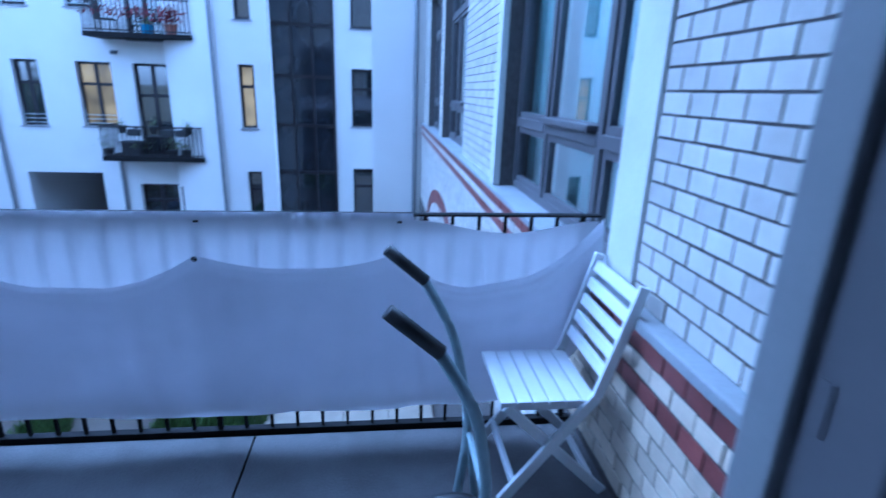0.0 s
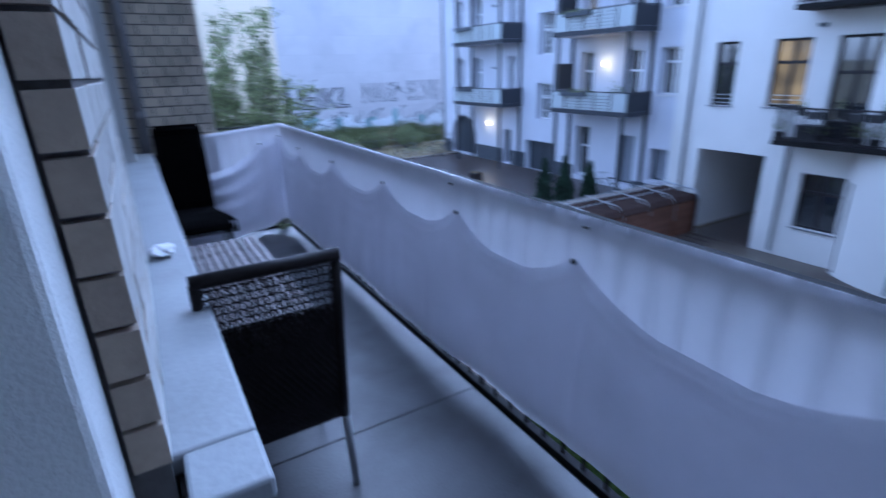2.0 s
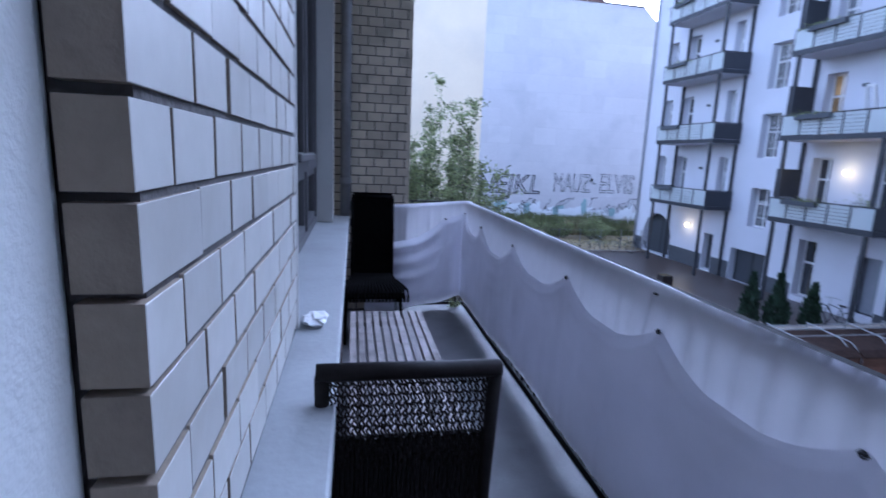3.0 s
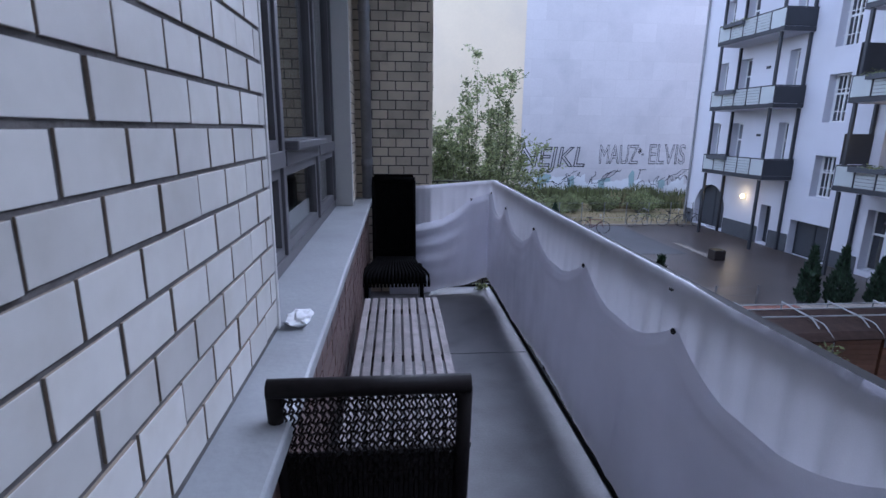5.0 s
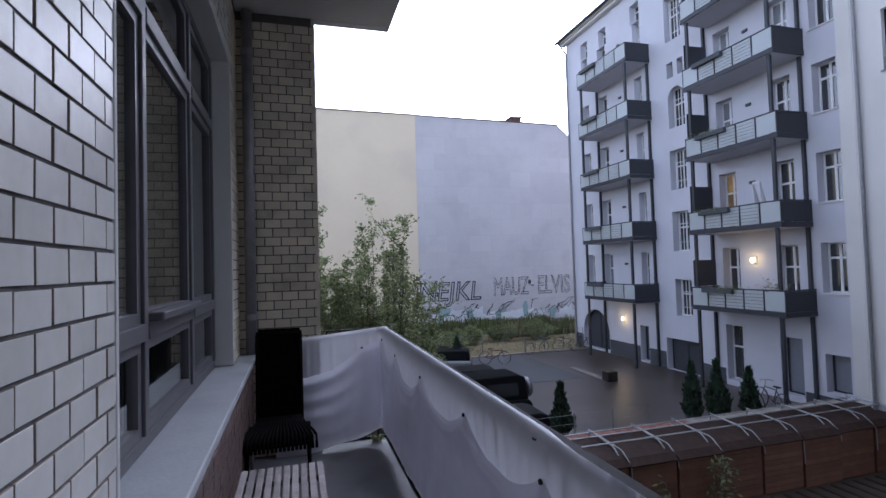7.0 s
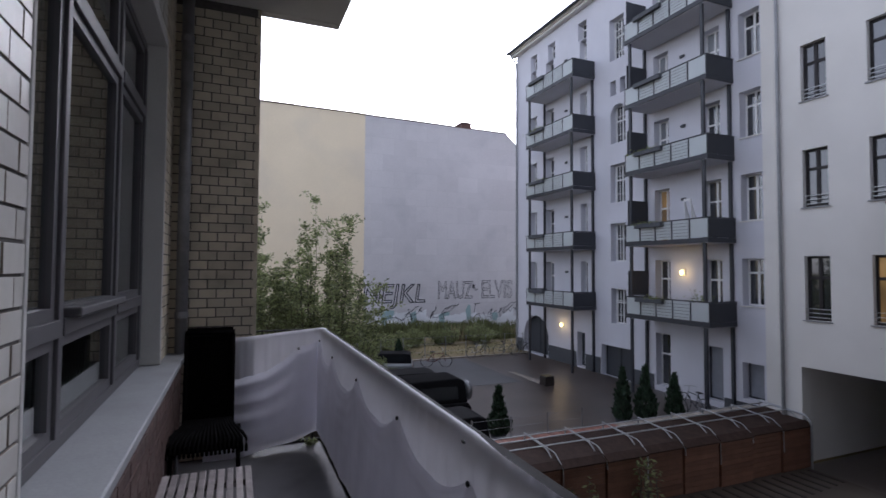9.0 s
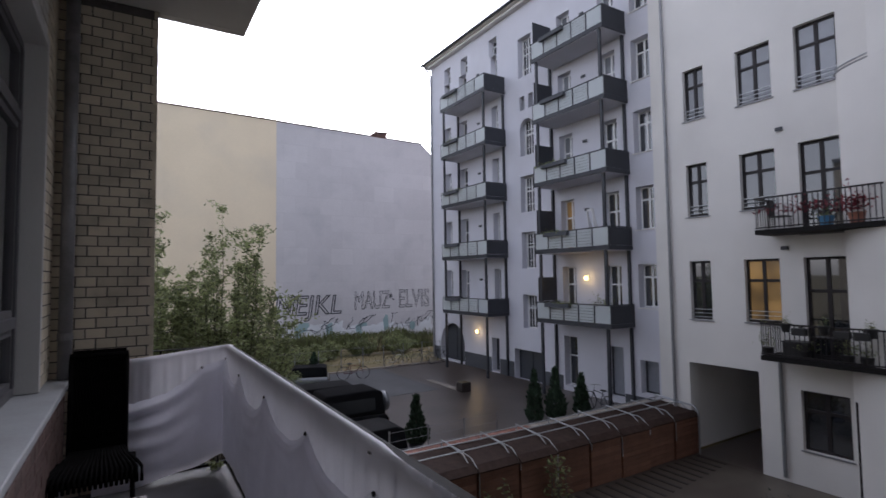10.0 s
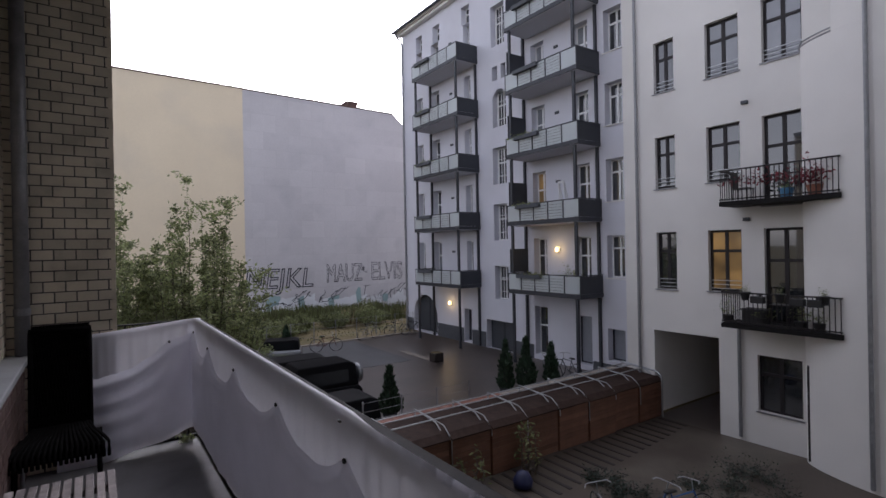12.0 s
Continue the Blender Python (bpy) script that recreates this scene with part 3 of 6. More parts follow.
for u0, u1, v0, v1, style, fill, cross, mull in wins:
    fm = {"white": WHITE_FRAME, "barred": WHITE_FRAME, "grey": ANTHRACITE, "arch": ANTHRACITE if fill == "door" else WHITE_FRAME}[style]
    pm = {"pale": PANE_PALE, "dark": PANE_DARK, "lit": PANE_LIT, "shutter": SHUTTER, "door": DOORMAT, "double": DOORMAT}[fill]
    if fill == "dark" and (int(u0 * 7 + v0 * 3) % 3 == 0):
        pm = PANE_PALE
    w = window_in(house, GM, u0, u1, v0, v1, fm, pm, cross, mull, 0.34, 0.065, 0.06 if u0 < 13.5 and fill == "dark" else None, WHITE_RENDER, "door" if fill in ("door", "double") else "window")
    if style == "barred" or (style == "arch" and fill == "dark"):
        n = 4
        bars = [((u0 + (u1 - u0) * (i + 1) / (n + 1) - 0.014, v0 + 0.08, -0.27), (u0 + (u1 - u0) * (i + 1) / (n + 1) + 0.014, v1 - 0.1, -0.245)) for i in range(n)]
        bars += [((u0 + 0.05, v0 + 0.42, -0.242), (u1 - 0.05, v0 + 0.45, -0.22)), ((u0 + 0.05, v1 - 0.62, -0.242), (u1 - 0.05, v1 - 0.59, -0.22))]
        for lo, hi in bars:
            part("window_bar", boxes((lo, hi), m=GM), WHITE_FRAME, w)
    if style == "arch":
        bm = bmesh.new()
        r = (u1 - u0) / 2
        rise = min(r, 0.8 * (v1 - v0))
        cu = (u0 + u1) / 2
        arc = [(cu + (r + 0.0) * math.cos(math.pi * i / 16), v1 - rise + rise * math.sin(math.pi * i / 16)) for i in range(17)]
        for s in (range(0, 9), range(8, 17)):
            seg = [arc[i] for i in s]
            corner = (u1, v1) if s[0] == 0 else (u0, v1)
            f = [bm.verts.new(GM @ Vector((a, b, -0.006))) for a, b in (*seg, corner)]
            g = [bm.verts.new(GM @ Vector((a, b, -0.20))) for a, b in (*seg, corner)]
            bm.faces.new(f), bm.faces.new(g[::-1])
            for i in range(len(f)):
                k = (i + 1) % len(f)
                bm.faces.new((f[i], f[k], g[k], g[i]))
        part("arch_spandrel", bm, GREY_RENDER, house)


def steel_balcony(y0, y1, z, screen, box_at):
    """A steel balcony with frosted glass front, dark side screens, slab and planter box."""
    xf = 16.85
    b = part("balcony", boxes(((xf, y0, z - 0.62), (GX - 0.004, y1, z - 0.44)), bevel=0.01), ANTHRACITE, house)
    part("soffit", boxes(((xf + 0.05, y0 + 0.05, z - 0.64), (GX - 0.05, y1 - 0.05, z - 0.623))), GREY_RENDER, b)
    n = 5
    span = (y1 - y0) / n
    rails = [((xf, y0, z + 0.30), (xf + 0.05, y1, z + 0.345)), ((xf + 0.05, y0, z + 0.30), (GX - 0.01, y0 + 0.05, z + 0.345)), ((xf + 0.05, y1 - 0.05, z + 0.30), (GX - 0.01, y1, z + 0.345))]
    rails += [((xf + 0.005, y0 + span * i - 0.02 if 0 < i < n else (y0 if i == 0 else y1 - 0.04), z - 0.439), (xf + 0.045, y0 + span * i + 0.02 if 0 < i < n else (y0 + 0.04 if i == 0 else y1), z + 0.299)) for i in range(n + 1)]
    part("railing", boxes(*rails), ANTHRACITE, b)
    for i in range(n):
        part("glass_panel", boxes(((xf + 0.012, y0 + span * i + 0.045, z - 0.42), (xf + 0.024, y0 + span * (i + 1) - 0.045, z + 0.29))), FROSTED, b)
    bm = bmesh.new()
    for k in range(5):
        zw = z - 0.33 + 0.125 * k
        rod(bm, (xf - 0.006, y0 + span + 0.03, zw), (xf - 0.006, y1 - span - 0.03, zw), 0.0065, n=5)
    tagged(part("railing_wire", bm, ANTHRACITE, b), kind="stuff")
    for y in (y0 + 0.012, y1 - 0.03):
        part("side_panel", boxes(((xf + 0.06, y, z - 0.43), (GX - 0.012, y + 0.018, z + 0.29))), ANTHRACITE, b)
    if screen:
        part("privacy_screen", boxes(((16.98, y1 - 0.028, z + 0.36), (GX - 0.16, y1 - 0.008, z + 1.48))), ANTHRACITE, b)
    part("planter_box", boxes(((xf - 0.17, box_at - 0.75, z + 0.13), (xf - 0.005, box_at + 0.75, z + 0.31)), bevel=0.01), PLINTH, b)
    return b


for k, z in enumerate(STOREY):
    steel_balcony(14.0, 18.36, z - 0.04, True, 16.9)
    steel_balcony(22.2, 26.85, z - 0.04, False, 25.6)
for y in (14.25, 18.1, 22.45, 26.6):
    part("balcony_post", boxes(((16.9, y - 0.06, -3.98), (17.0, y + 0.06, 12.1))), ANTHRACITE, house)
for y in (14.15, 22.35, 18.55, 26.95):
    part("balcony_back_post", boxes(((18.18, y - 0.05, -3.98), (18.30, y + 0.05, 12.1))), ANTHRACITE, house)
part("downpipe", tube([(GX - 0.1, 30.3, -3.8), (GX - 0.1, 30.3, 15.6), (GX - 0.5, 30.5, 16.3)], 0.06), ZINC_PIPE, house)


def wall_lamp(y, z):
    lamp = thing("wall_lamp", "small glowing wall lamp on the grey house", "lamp", "wall lamps of the grey house")
    part("back_plate", boxes(((GX - 0.05, y - 0.08, z - 0.14), (GX - 0.003, y + 0.08, z + 0.14)), bevel=0.01), WHITE_FRAME, lamp)
    bm = bmesh.new()
    bmesh.ops.create_uvsphere(bm, u_segments=12, v_segments=8, radius=0.085, matrix=Matrix.Translation((GX - 0.17, y, z)) @ Matrix.Diagonal((0.9, 0.9, 1.25, 1)))
    part("shade", bm, LAMP_GLOW, lamp, "glowing opal glass shade", True)
    data = bpy.data.lights.new("wall_lamp_light", "POINT")
    data.energy, data.color, data.shadow_soft_size = 2.6, (1.0, 0.68, 0.27), 0.12
    light = new("bulb", data)
    light.location = (GX - 0.42, y, z)
    light.parent = lamp


wall_lamp(16.40, 1.48)
wall_lamp(25.07, -1.66)

# ---- white building ----
WX = 16.02
WM = plane_x(WX)
white = thing("courtyard_house", "off-white rendered courtyard house with brown-framed windows", "building")
holes, wins = [], []
opening(8.06, 10.2, -4.4, -1.29, "gate")
for z0, z1 in ((0.10, 1.96), (3.40, 5.10), (6.56, 8.24)):
    opening(9.35, 10.05, z0, z1, "brown", "dark")
    opening(7.36, 8.33, z0 + 0.02, z1, "brown", "lit" if z0 < 1 else ("dark" if z0 < 5 else "pale"))
    if z0 > 6:
        opening(5.76, 6.74, z0 + 0.02, z1 + 0.10, "brown", "pale")
    else:
        opening(5.76, 6.76, z0 - 0.80, z1 + 0.0, "brown", "dark")
opening(5.88, 6.99, -3.21, -1.62, "brown", "dark")
white.location = (-0.02, -0.08, 0.06)
part("wall", pierced(4.60, 10.85, -4.4, 15.5, 0.40, holes, WM), WHITE_RENDER, white)
part("side_wall", boxes(((WX + 0.42, 10.5, -4.1), (28, 10.85, 15.5)), ((27.6, 3.25, -4.1), (28, 10.5, 15.5))), WHITE_RENDER, white)
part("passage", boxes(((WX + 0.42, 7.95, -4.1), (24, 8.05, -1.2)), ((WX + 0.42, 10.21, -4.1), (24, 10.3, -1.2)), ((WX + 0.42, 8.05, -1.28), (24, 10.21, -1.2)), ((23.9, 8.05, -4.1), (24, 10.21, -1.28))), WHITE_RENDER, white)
# Added panel, coloured dark in place of the black depth of the passage.
part("passage_dark_end", boxes(((20.6, 8.052, -4.165), (20.68, 10.205, -1.285))), PLINTH, white, "dark panel added for the unlit depth of the passage")
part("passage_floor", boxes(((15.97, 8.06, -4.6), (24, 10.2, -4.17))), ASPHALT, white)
part("roof", boxes(((15.6, 2.8, 15.5), (28.2, 12.3, 15.8))), ROOF_TILE, white)
part("link_wall", boxes(((GX + 0.36, 10.86, -4.0), (28, 12.35, 15.5))), WHITE_RENDER, white)
for u0, u1, v0, v1, style, *fill in wins:
    if style == "gate":
        continue
    pm = {"dark": PANE_DARK, "pale": PANE_PALE, "lit": PANE_LIT}[fill[0]]
    w = window_in(white, WM, u0, u1, v0, v1, BROWN_FRAME, pm, 0.66, u1 - u0 > 0.5, 0.14, 0.07, 0.04, ZINC_PIPE)
    if v0 > -1 and v1 - v0 < 2.2:
        part("window_rail", boxes(*[((u0 - 0.01, v0 + d, -0.05), (u1 + 0.01, v0 + d + 0.022, -0.028)) for d in (0.08, 0.2, 0.32)], m=WM), GALVANISED, w)

# rounded bay beside the balconies, with a roof terrace let into its shoulder
BAYX = 14.95


def bay_curve(y):
    """How far the bay stands at y: a quarter of an ellipse from the flat wall out to its front."""
    t = max(0.0, min(1.0, (y - 4.0) / 1.80))
    return BAYX + (WX - 0.01 - BAYX) * (1 - math.sqrt(max(0.0, 1 - t ** 1.2)))


def bay_piece(y0, y1, z0, z1, n=18):
    prof = [(bay_curve(y0 + (y1 - y0) * i / n), y0 + (y1 - y0) * i / n) for i in range(n + 1)]
    ring = prof + [(WX + 0.05, y1), (WX + 0.05, y0)]
    bm = bmesh.new()
    lo_v = [bm.verts.new((x, y, z0)) for x, y in ring]
    hi_v = [bm.verts.new((x, y, z1)) for x, y in ring]
    for i in range(len(ring)):
        j = (i + 1) % len(ring)
        bm.faces.new((lo_v[i], lo_v[j], hi_v[j], hi_v[i]))
    bm.faces.new(lo_v[::-1]), bm.faces.new(hi_v)
    return bm


part("bay", bay_piece(4.0, 5.80, -4.3, 6.60), WHITE_RENDER, white)
part("bay", bay_piece(4.0, 4.86, 6.603, 15.4, 8), WHITE_RENDER, white)
part("terrace_rail", tube([(bay_curve(4.9 + 0.05 * i) + 0.05, 4.9 + 0.05 * i, 6.72) for i in range(18)], 0.022, 8), GALVANISED, white)
part("terrace_coping", tube([(bay_curve(4.88 + 0.05 * i) + 0.02, 4.88 + 0.05 * i, 6.615) for i in range(19)], 0.03, 6), ZINC_PIPE, white)
part("side_door", boxes(((bay_curve(5.6) - 0.02, 5.57, -4.09), (bay_curve(5.6) + 0.06, 5.63, -1.62)), bevel=0.004), BROWN_FRAME, white, "narrow dark door edge in the curved wall")
holes, wins = [], []
bm = bmesh.new()
turn = [(BAYX + 0.02, 2.62), (17.45, 3.02), (17.45, 3.2), (BAYX + 0.36, 2.95)]
lo_v, hi_v = [bm.verts.new((x, y, -4.2)) for x, y in turn], [bm.verts.new((x, y, 15.3)) for x, y in turn]
for i in range(4):
    bm.faces.new((lo_v[i], lo_v[(i + 1) % 4], hi_v[(i + 1) % 4], hi_v[i]))
bm.faces.new(lo_v[::-1]), bm.faces.new(hi_v)
part("side_wall", bm, WHITE_RENDER, white)
opening(3.05, 3.48, 0.25, 2.01, "brown", "lit")
opening(3.03, 3.44, -2.64, -1.01, "brown", "dark")
for z0 in (3.18, 5.97):
    opening(3.05, 3.48, z0, z0 + 1.77, "brown", "dark")
BAYM = plane_x(BAYX)
part("wall", pierced(2.60, 3.998, -4.3, 15.4, 0.35, holes, BAYM), WHITE_RENDER, white)
for u0, u1, v0, v1, _, fill in wins:
    window_in(white, BAYM, u0, u1, v0, v1, BROWN_FRAME, PANE_LIT if fill == "lit" else PANE_DARK, 0.66, False, 0.14, 0.07, 0.04, ZINC_PIPE)
for y in (10.7, 7.44):
    part("downpipe", tube([(WX - 0.08, y, -4.05), (WX - 0.08, y, 15.4 if y > 8 else -0.85)], 0.05), ZINC_PIPE, white)
part("bay_downpipe", tube([(BAYX - 0.07, 4.12, -4.05), (BAYX - 0.07, 4.12, 15.3)], 0.05), ZINC_PIPE, white)


def iron_balcony(z):
    b = part("balcony", boxes(((15.05, 4.68, z - 0.11), (WX - 0.004, 7.5, z + 0.02)), bevel=0.01), BLACK_STEEL, white, "dark iron balcony with thin bars")
    bars = [((15.06, 4.69, z + 0.86), (15.10, 7.49, z + 0.90)), ((15.06, 4.69, z + 0.06), (15.10, 7.49, z + 0.09)), ((15.10, 4.69, z + 0.86), (WX - 0.01, 4.73, z + 0.90)), ((15.10, 7.45, z + 0.86), (WX - 0.01, 7.49, z + 0.90))]
    part("handrail", boxes(*bars), BROWN_FRAME, b)
    for i in range(25):
        y = 4.72 + 2.74 * i / 24
        part("bar", rod(bmesh.new(), (15.08, y, z + 0.02), (15.08, y, z + 0.86), 0.012, n=6), BROWN_FRAME, b)
    for i in range(7):
        x = 15.2 + 0.76 * i / 6
        for y in (4.71, 7.47):
            part("bar", rod(bmesh.new(), (x, y, z + 0.02), (x, y, z + 0.86), 0.012, n=6), BROWN_FRAME, b)


for z in (-0.68, 2.70):
    iron_balcony(z)

# lift shaft, narrow back wall, block at the end of the wing
shaft = thing("lift_shaft", "dark glazed steel lift shaft in the courtyard corner", "lift shaft")
GLAZED_DARK = material("dark_tinted_glazing", (0.02, 0.022, 0.028), 0.06, var=0.3, scale=0.8, bump=0, spec=0.8)
part("glazing", boxes(((17.55, 0.95, -4.1), (19.0, 3.05, 15))), GLAZED_DARK, shaft)
part("steel_frame", boxes(*[((17.45, y, -4.1), (17.547, y + 0.08, 15)) for y in (0.95, 1.62, 2.30, 2.97)], *[((17.46, 0.95, z), (17.545, 3.05, z + 0.10)) for z in (-3.0, -1.4, 0.2, 1.8, 3.4, 5.0, 6.6, 8.2)]), BROWN_FRAME, shaft)
back = thing("rear_house", "off-white rear house with dark windows", "building")
holes, wins = [], []
for z0 in (-3.1, 0.25, 3.4, 6.4):
    opening(-0.45, 0.40, z0, z0 + 1.9, "brown", "dark")
part("wall", pierced(-6.0, 0.94, -4.1, 15, 0.4, holes, plane_x(17.5)), WHITE_RENDER, back)
for u0, u1, v0, v1, *_ in wins:
    window_in(back, plane_x(17.5), u0, u1, v0, v1, BROWN_FRAME, PANE_DARK, 0.66, False, 0.14, 0.07, 0.04, ZINC_PIPE)
solid("wall_wing_end", boxes(((12.0, -8, -4.1), (12.4, -0.42, 12.5))), WHITE_RENDER, "plain white wall closing the wing", "wall", "structure")
solid("downpipe", tube([(11.85, -1.45, -4.0), (11.85, -1.45, 12)], 0.06), ZINC_PIPE, "weathered zinc downpipe at the wing's end", "downpipe")

# ---- fire wall at the far end ----
FY = 39.73
fire = thing("fire_wall", "windowless gable wall, half cream and half weathered grey", "building")


def slab_poly(poly, y0, y1):
    bm = bmesh.new()
    a = [bm.verts.new((x, y0, z)) for x, z in poly]
    b = [bm.verts.new((x, y1, z)) for x, z in poly]
    bm.faces.new(a), bm.faces.new(b[::-1])
    for i in range(len(a)):
        j = (i + 1) % len(a)
        bm.faces.new((a[i], a[j], b[j], b[i]))
    return bm


part("cream_wall", slab_poly([(-18, -4), (9.90, -4), (9.90, 13.84), (-18, 14.12)], FY - 0.02, FY + 9), FIRE_YELLOW, fire)
part("grey_wall", slab_poly([(9.903, -4), (34, -4), (34, 4.1), (22.75, 13.64), (9.903, 13.82)], FY, FY + 9), FIRE_GREY, fire)
part("coping", slab_poly([(-18, 14.121), (9.9, 13.841), (9.9, 13.92), (-18, 14.20)], FY - 0.10, FY + 9.1), ROOF_TILE, fire)
part("coping", slab_poly([(9.903, 13.821), (22.75, 13.641), (22.75, 13.72), (9.903, 13.90)], FY - 0.08, FY + 9.1), ROOF_TILE, fire)
CHIMNEY = material("dark_chimney_brick", (0.10, 0.055, 0.045), 0.8, var=0.2)
part("chimney", boxes(((18.5, FY + 0.3, 13.2), (19.4, FY + 1.4, 14.2)), ((18.4, FY + 0.2, 14.2), (19.5, FY + 1.5, 14.3))), CHIMNEY, fire)
for x, h in ((12.6, 1.0), (16.6, 0.8), (20.9, 0.5)):
    part("aerial", rod(bmesh.new(), (x, FY + 0.5, 13.4), (x, FY + 0.5, 13.6 + h), 0.03, 0.02, 6), ZINC_PIPE, fire)

# ---- balcony railing and cloth ----
RX, RY, RZ = 1.297, 5.10, 1.042
railing = thing("balcony_railing", "black steel balcony railing with thin vertical bars", "railing")
part("top_rail", boxes(((RX - 0.022, WY + 0.02, RZ - 0.010), (RX + 0.022, RY + 0.02, RZ)), ((PX + 0.004, RY - 0.022, RZ - 0.010), (RX - 0.0225, RY + 0.02, RZ)), bevel=0.003), BLACK_STEEL, railing)
part("bottom_rail", boxes(((RX - 0.02, WY + 0.02, -0.012), (RX + 0.02, RY + 0.02, 0.022)), ((PX + 0.004, RY - 0.02, -0.012), (RX - 0.0205, RY + 0.02, 0.022)), bevel=0.003), BLACK_STEEL, railing)
bar_mesh = finish("bar", boxes(((-0.007, -0.007, 0.018), (0.007, 0.007, RZ - 0.01)), bevel=0.0015), BLACK_STEEL)
post_mesh = finish("post", boxes(((-0.011, -0.011, -0.01), (0.011, 0.011, RZ - 0.011)), bevel=0.003), BLACK_STEEL)
for i in range(58):
    y = -1.58 + 0.115 * i
    ob = new("post" if i % 14 == 0 else "bar", post_mesh if i % 14 == 0 else bar_mesh)
    ob.location, ob.parent = (RX + 0.001, y, 0), railing
for i in range(5):
    ob = new("bar", bar_mesh)
    ob.location, ob.parent = (0.74 + 0.115 * i, RY + 0.001, 0), railing

GROM = [(-1.655, 1.035), (-0.76, 0.875), (0.04, 0.875), (1.02, 0.900), (1.77, 0.905), (2.58, 0.905), (3.48, 0.905), (4.36, 0.905), (5.02, 0.95), (5.28, 0.90), (6.1, 0.80)]
SAG = [0.21, 0.06, 0.15, 0.125, 0.125, 0.13, 0.16, 0.15, 0.01, 0.14]
BOTTOM = [(-1.66, 0.50), (-1.55, 0.38), (-1.3, 0.15), (-0.5, 0.14), (0.2, 0.12), (0.7, 0.15), (1.0, 0.14), (1.25, 0.11), (1.6, 0.12), (2.5, 0.11), (3.4, 0.10), (4.35, 0.09), (5.0, 0.10), (5.1, 0.10), (5.4, 0.06), (6.1, 0.02)]
CORNER = 5.06


def along(table, s):
    for (a, va), (b, vb) in zip(table, table[1:]):
        if s <= b:
            t = (s - a) / (b - a)
            t = t * t * (3 - 2 * t)
            return va + (vb - va) * t
    return table[-1][1]


def rim(s):
    """Height of the hanging edge: a slack curve between the eyelets."""
    for i, ((a, va), (b, vb)) in enumerate(zip(GROM, GROM[1:])):
        if s <= b:
            t = max(0.0, min(1.0, (s - a) / (b - a)))
            flat = min(1.0, 1.06 * (1 - abs(2 * t - 1) ** 2.2))
            return va + (vb - va) * t - SAG[i] * flat, flat * SAG[i] / 0.15
    return GROM[-1][1], 0.0


def on_rail(s, off, z):
    """A point on the inner side of the railing, round its corner."""
    if s < CORNER - 0.06:
        return (RX - 0.024 - off, s, z)
    if s > CORNER + 0.06:
        return (RX - 0.024 - (s - CORNER), RY - 0.024 - off - 0.17 * min(1.0, (s - CORNER - 0.06) / 0.6), z - 0.05 * max(0.0, s - CORNER - 0.06))
    a = (s - CORNER + 0.06) / 0.12 * math.pi / 2
    return (RX - 0.024 - off * math.cos(a) - 0.06 * (1 - math.cos(a)) , min(CORNER - 0.06 + 0.06 * math.sin(a) + 0.02 * math.sin(a), RY - 0.03) - off * math.sin(a), z)


def sheet(name, s0, s1, ds, rows, shape, parent):
    bm = bmesh.new()
    grid = []
    n = int((s1 - s0) / ds)
    for i in range(n + 1):
        s = s0 + (s1 - s0) * i / n
        grid.append([bm.verts.new(shape(s, j / rows)) for j in range(rows + 1)])
    for a, b in zip(grid, grid[1:]):
        for j in range(rows):
            bm.faces.new((a[j], b[j], b[j + 1], a[j + 1]))
    ob = part(name, bm, CLOTH, parent, smooth=True)
    return ob


def upper_shape(s, t):
    """The band that wraps the hand rail, lightly printed through by the bars behind it."""
    slip = 0.055 * math.sin(math.pi * (s + 1.64) / 0.80) ** 2 + 0.012 if s < -0.84 else 0.0
    if t < 0.12 and slip:
        return on_rail(s, 0.004 + 0.004 * t, RZ - 0.012 - slip - 0.06 * t)
    if t < 0.12:
        a = t / 0.12
        x, y, z = on_rail(s, 0.004, RZ + 0.006)
        out = 0.055 * (1 - a) * max(0.0, min(1.0, (s - 1.55) / 0.25))
        return (x + (out if s < CORNER else 0), y + (out if s > CORNER else 0), z - (0.03 * (1 - a) ** 3)) if s < CORNER - 0.06 or s > CORNER + 0.06 else (x + out * 0.7, y + out * 0.7, z)
    a = (t - 0.12) / 0.88
    pull = 0.5 + 0.5 * math.cos(2 * math.pi * (s + 1.58) / 0.115)
    off = 0.005 + 0.010 * pull ** 3 * min(1, 6 * a) + 0.004 * noise.noise((s * 2.3, a * 2, 1.7))
    tuck = 0.010 * max(0, math.cos(2 * math.pi * (s - 0.4) / 0.95)) ** 20
    top = RZ + (0.006 if not slip else -0.019 - slip)
    foot = along(BOTTOM, s) + 0.05
    return on_rail(s, off, top + (foot - top) * a - tuck * (1 - a) - 0.006 * abs(noise.noise((s * 3.1, 0.2, 5.0))) * (1 - a))


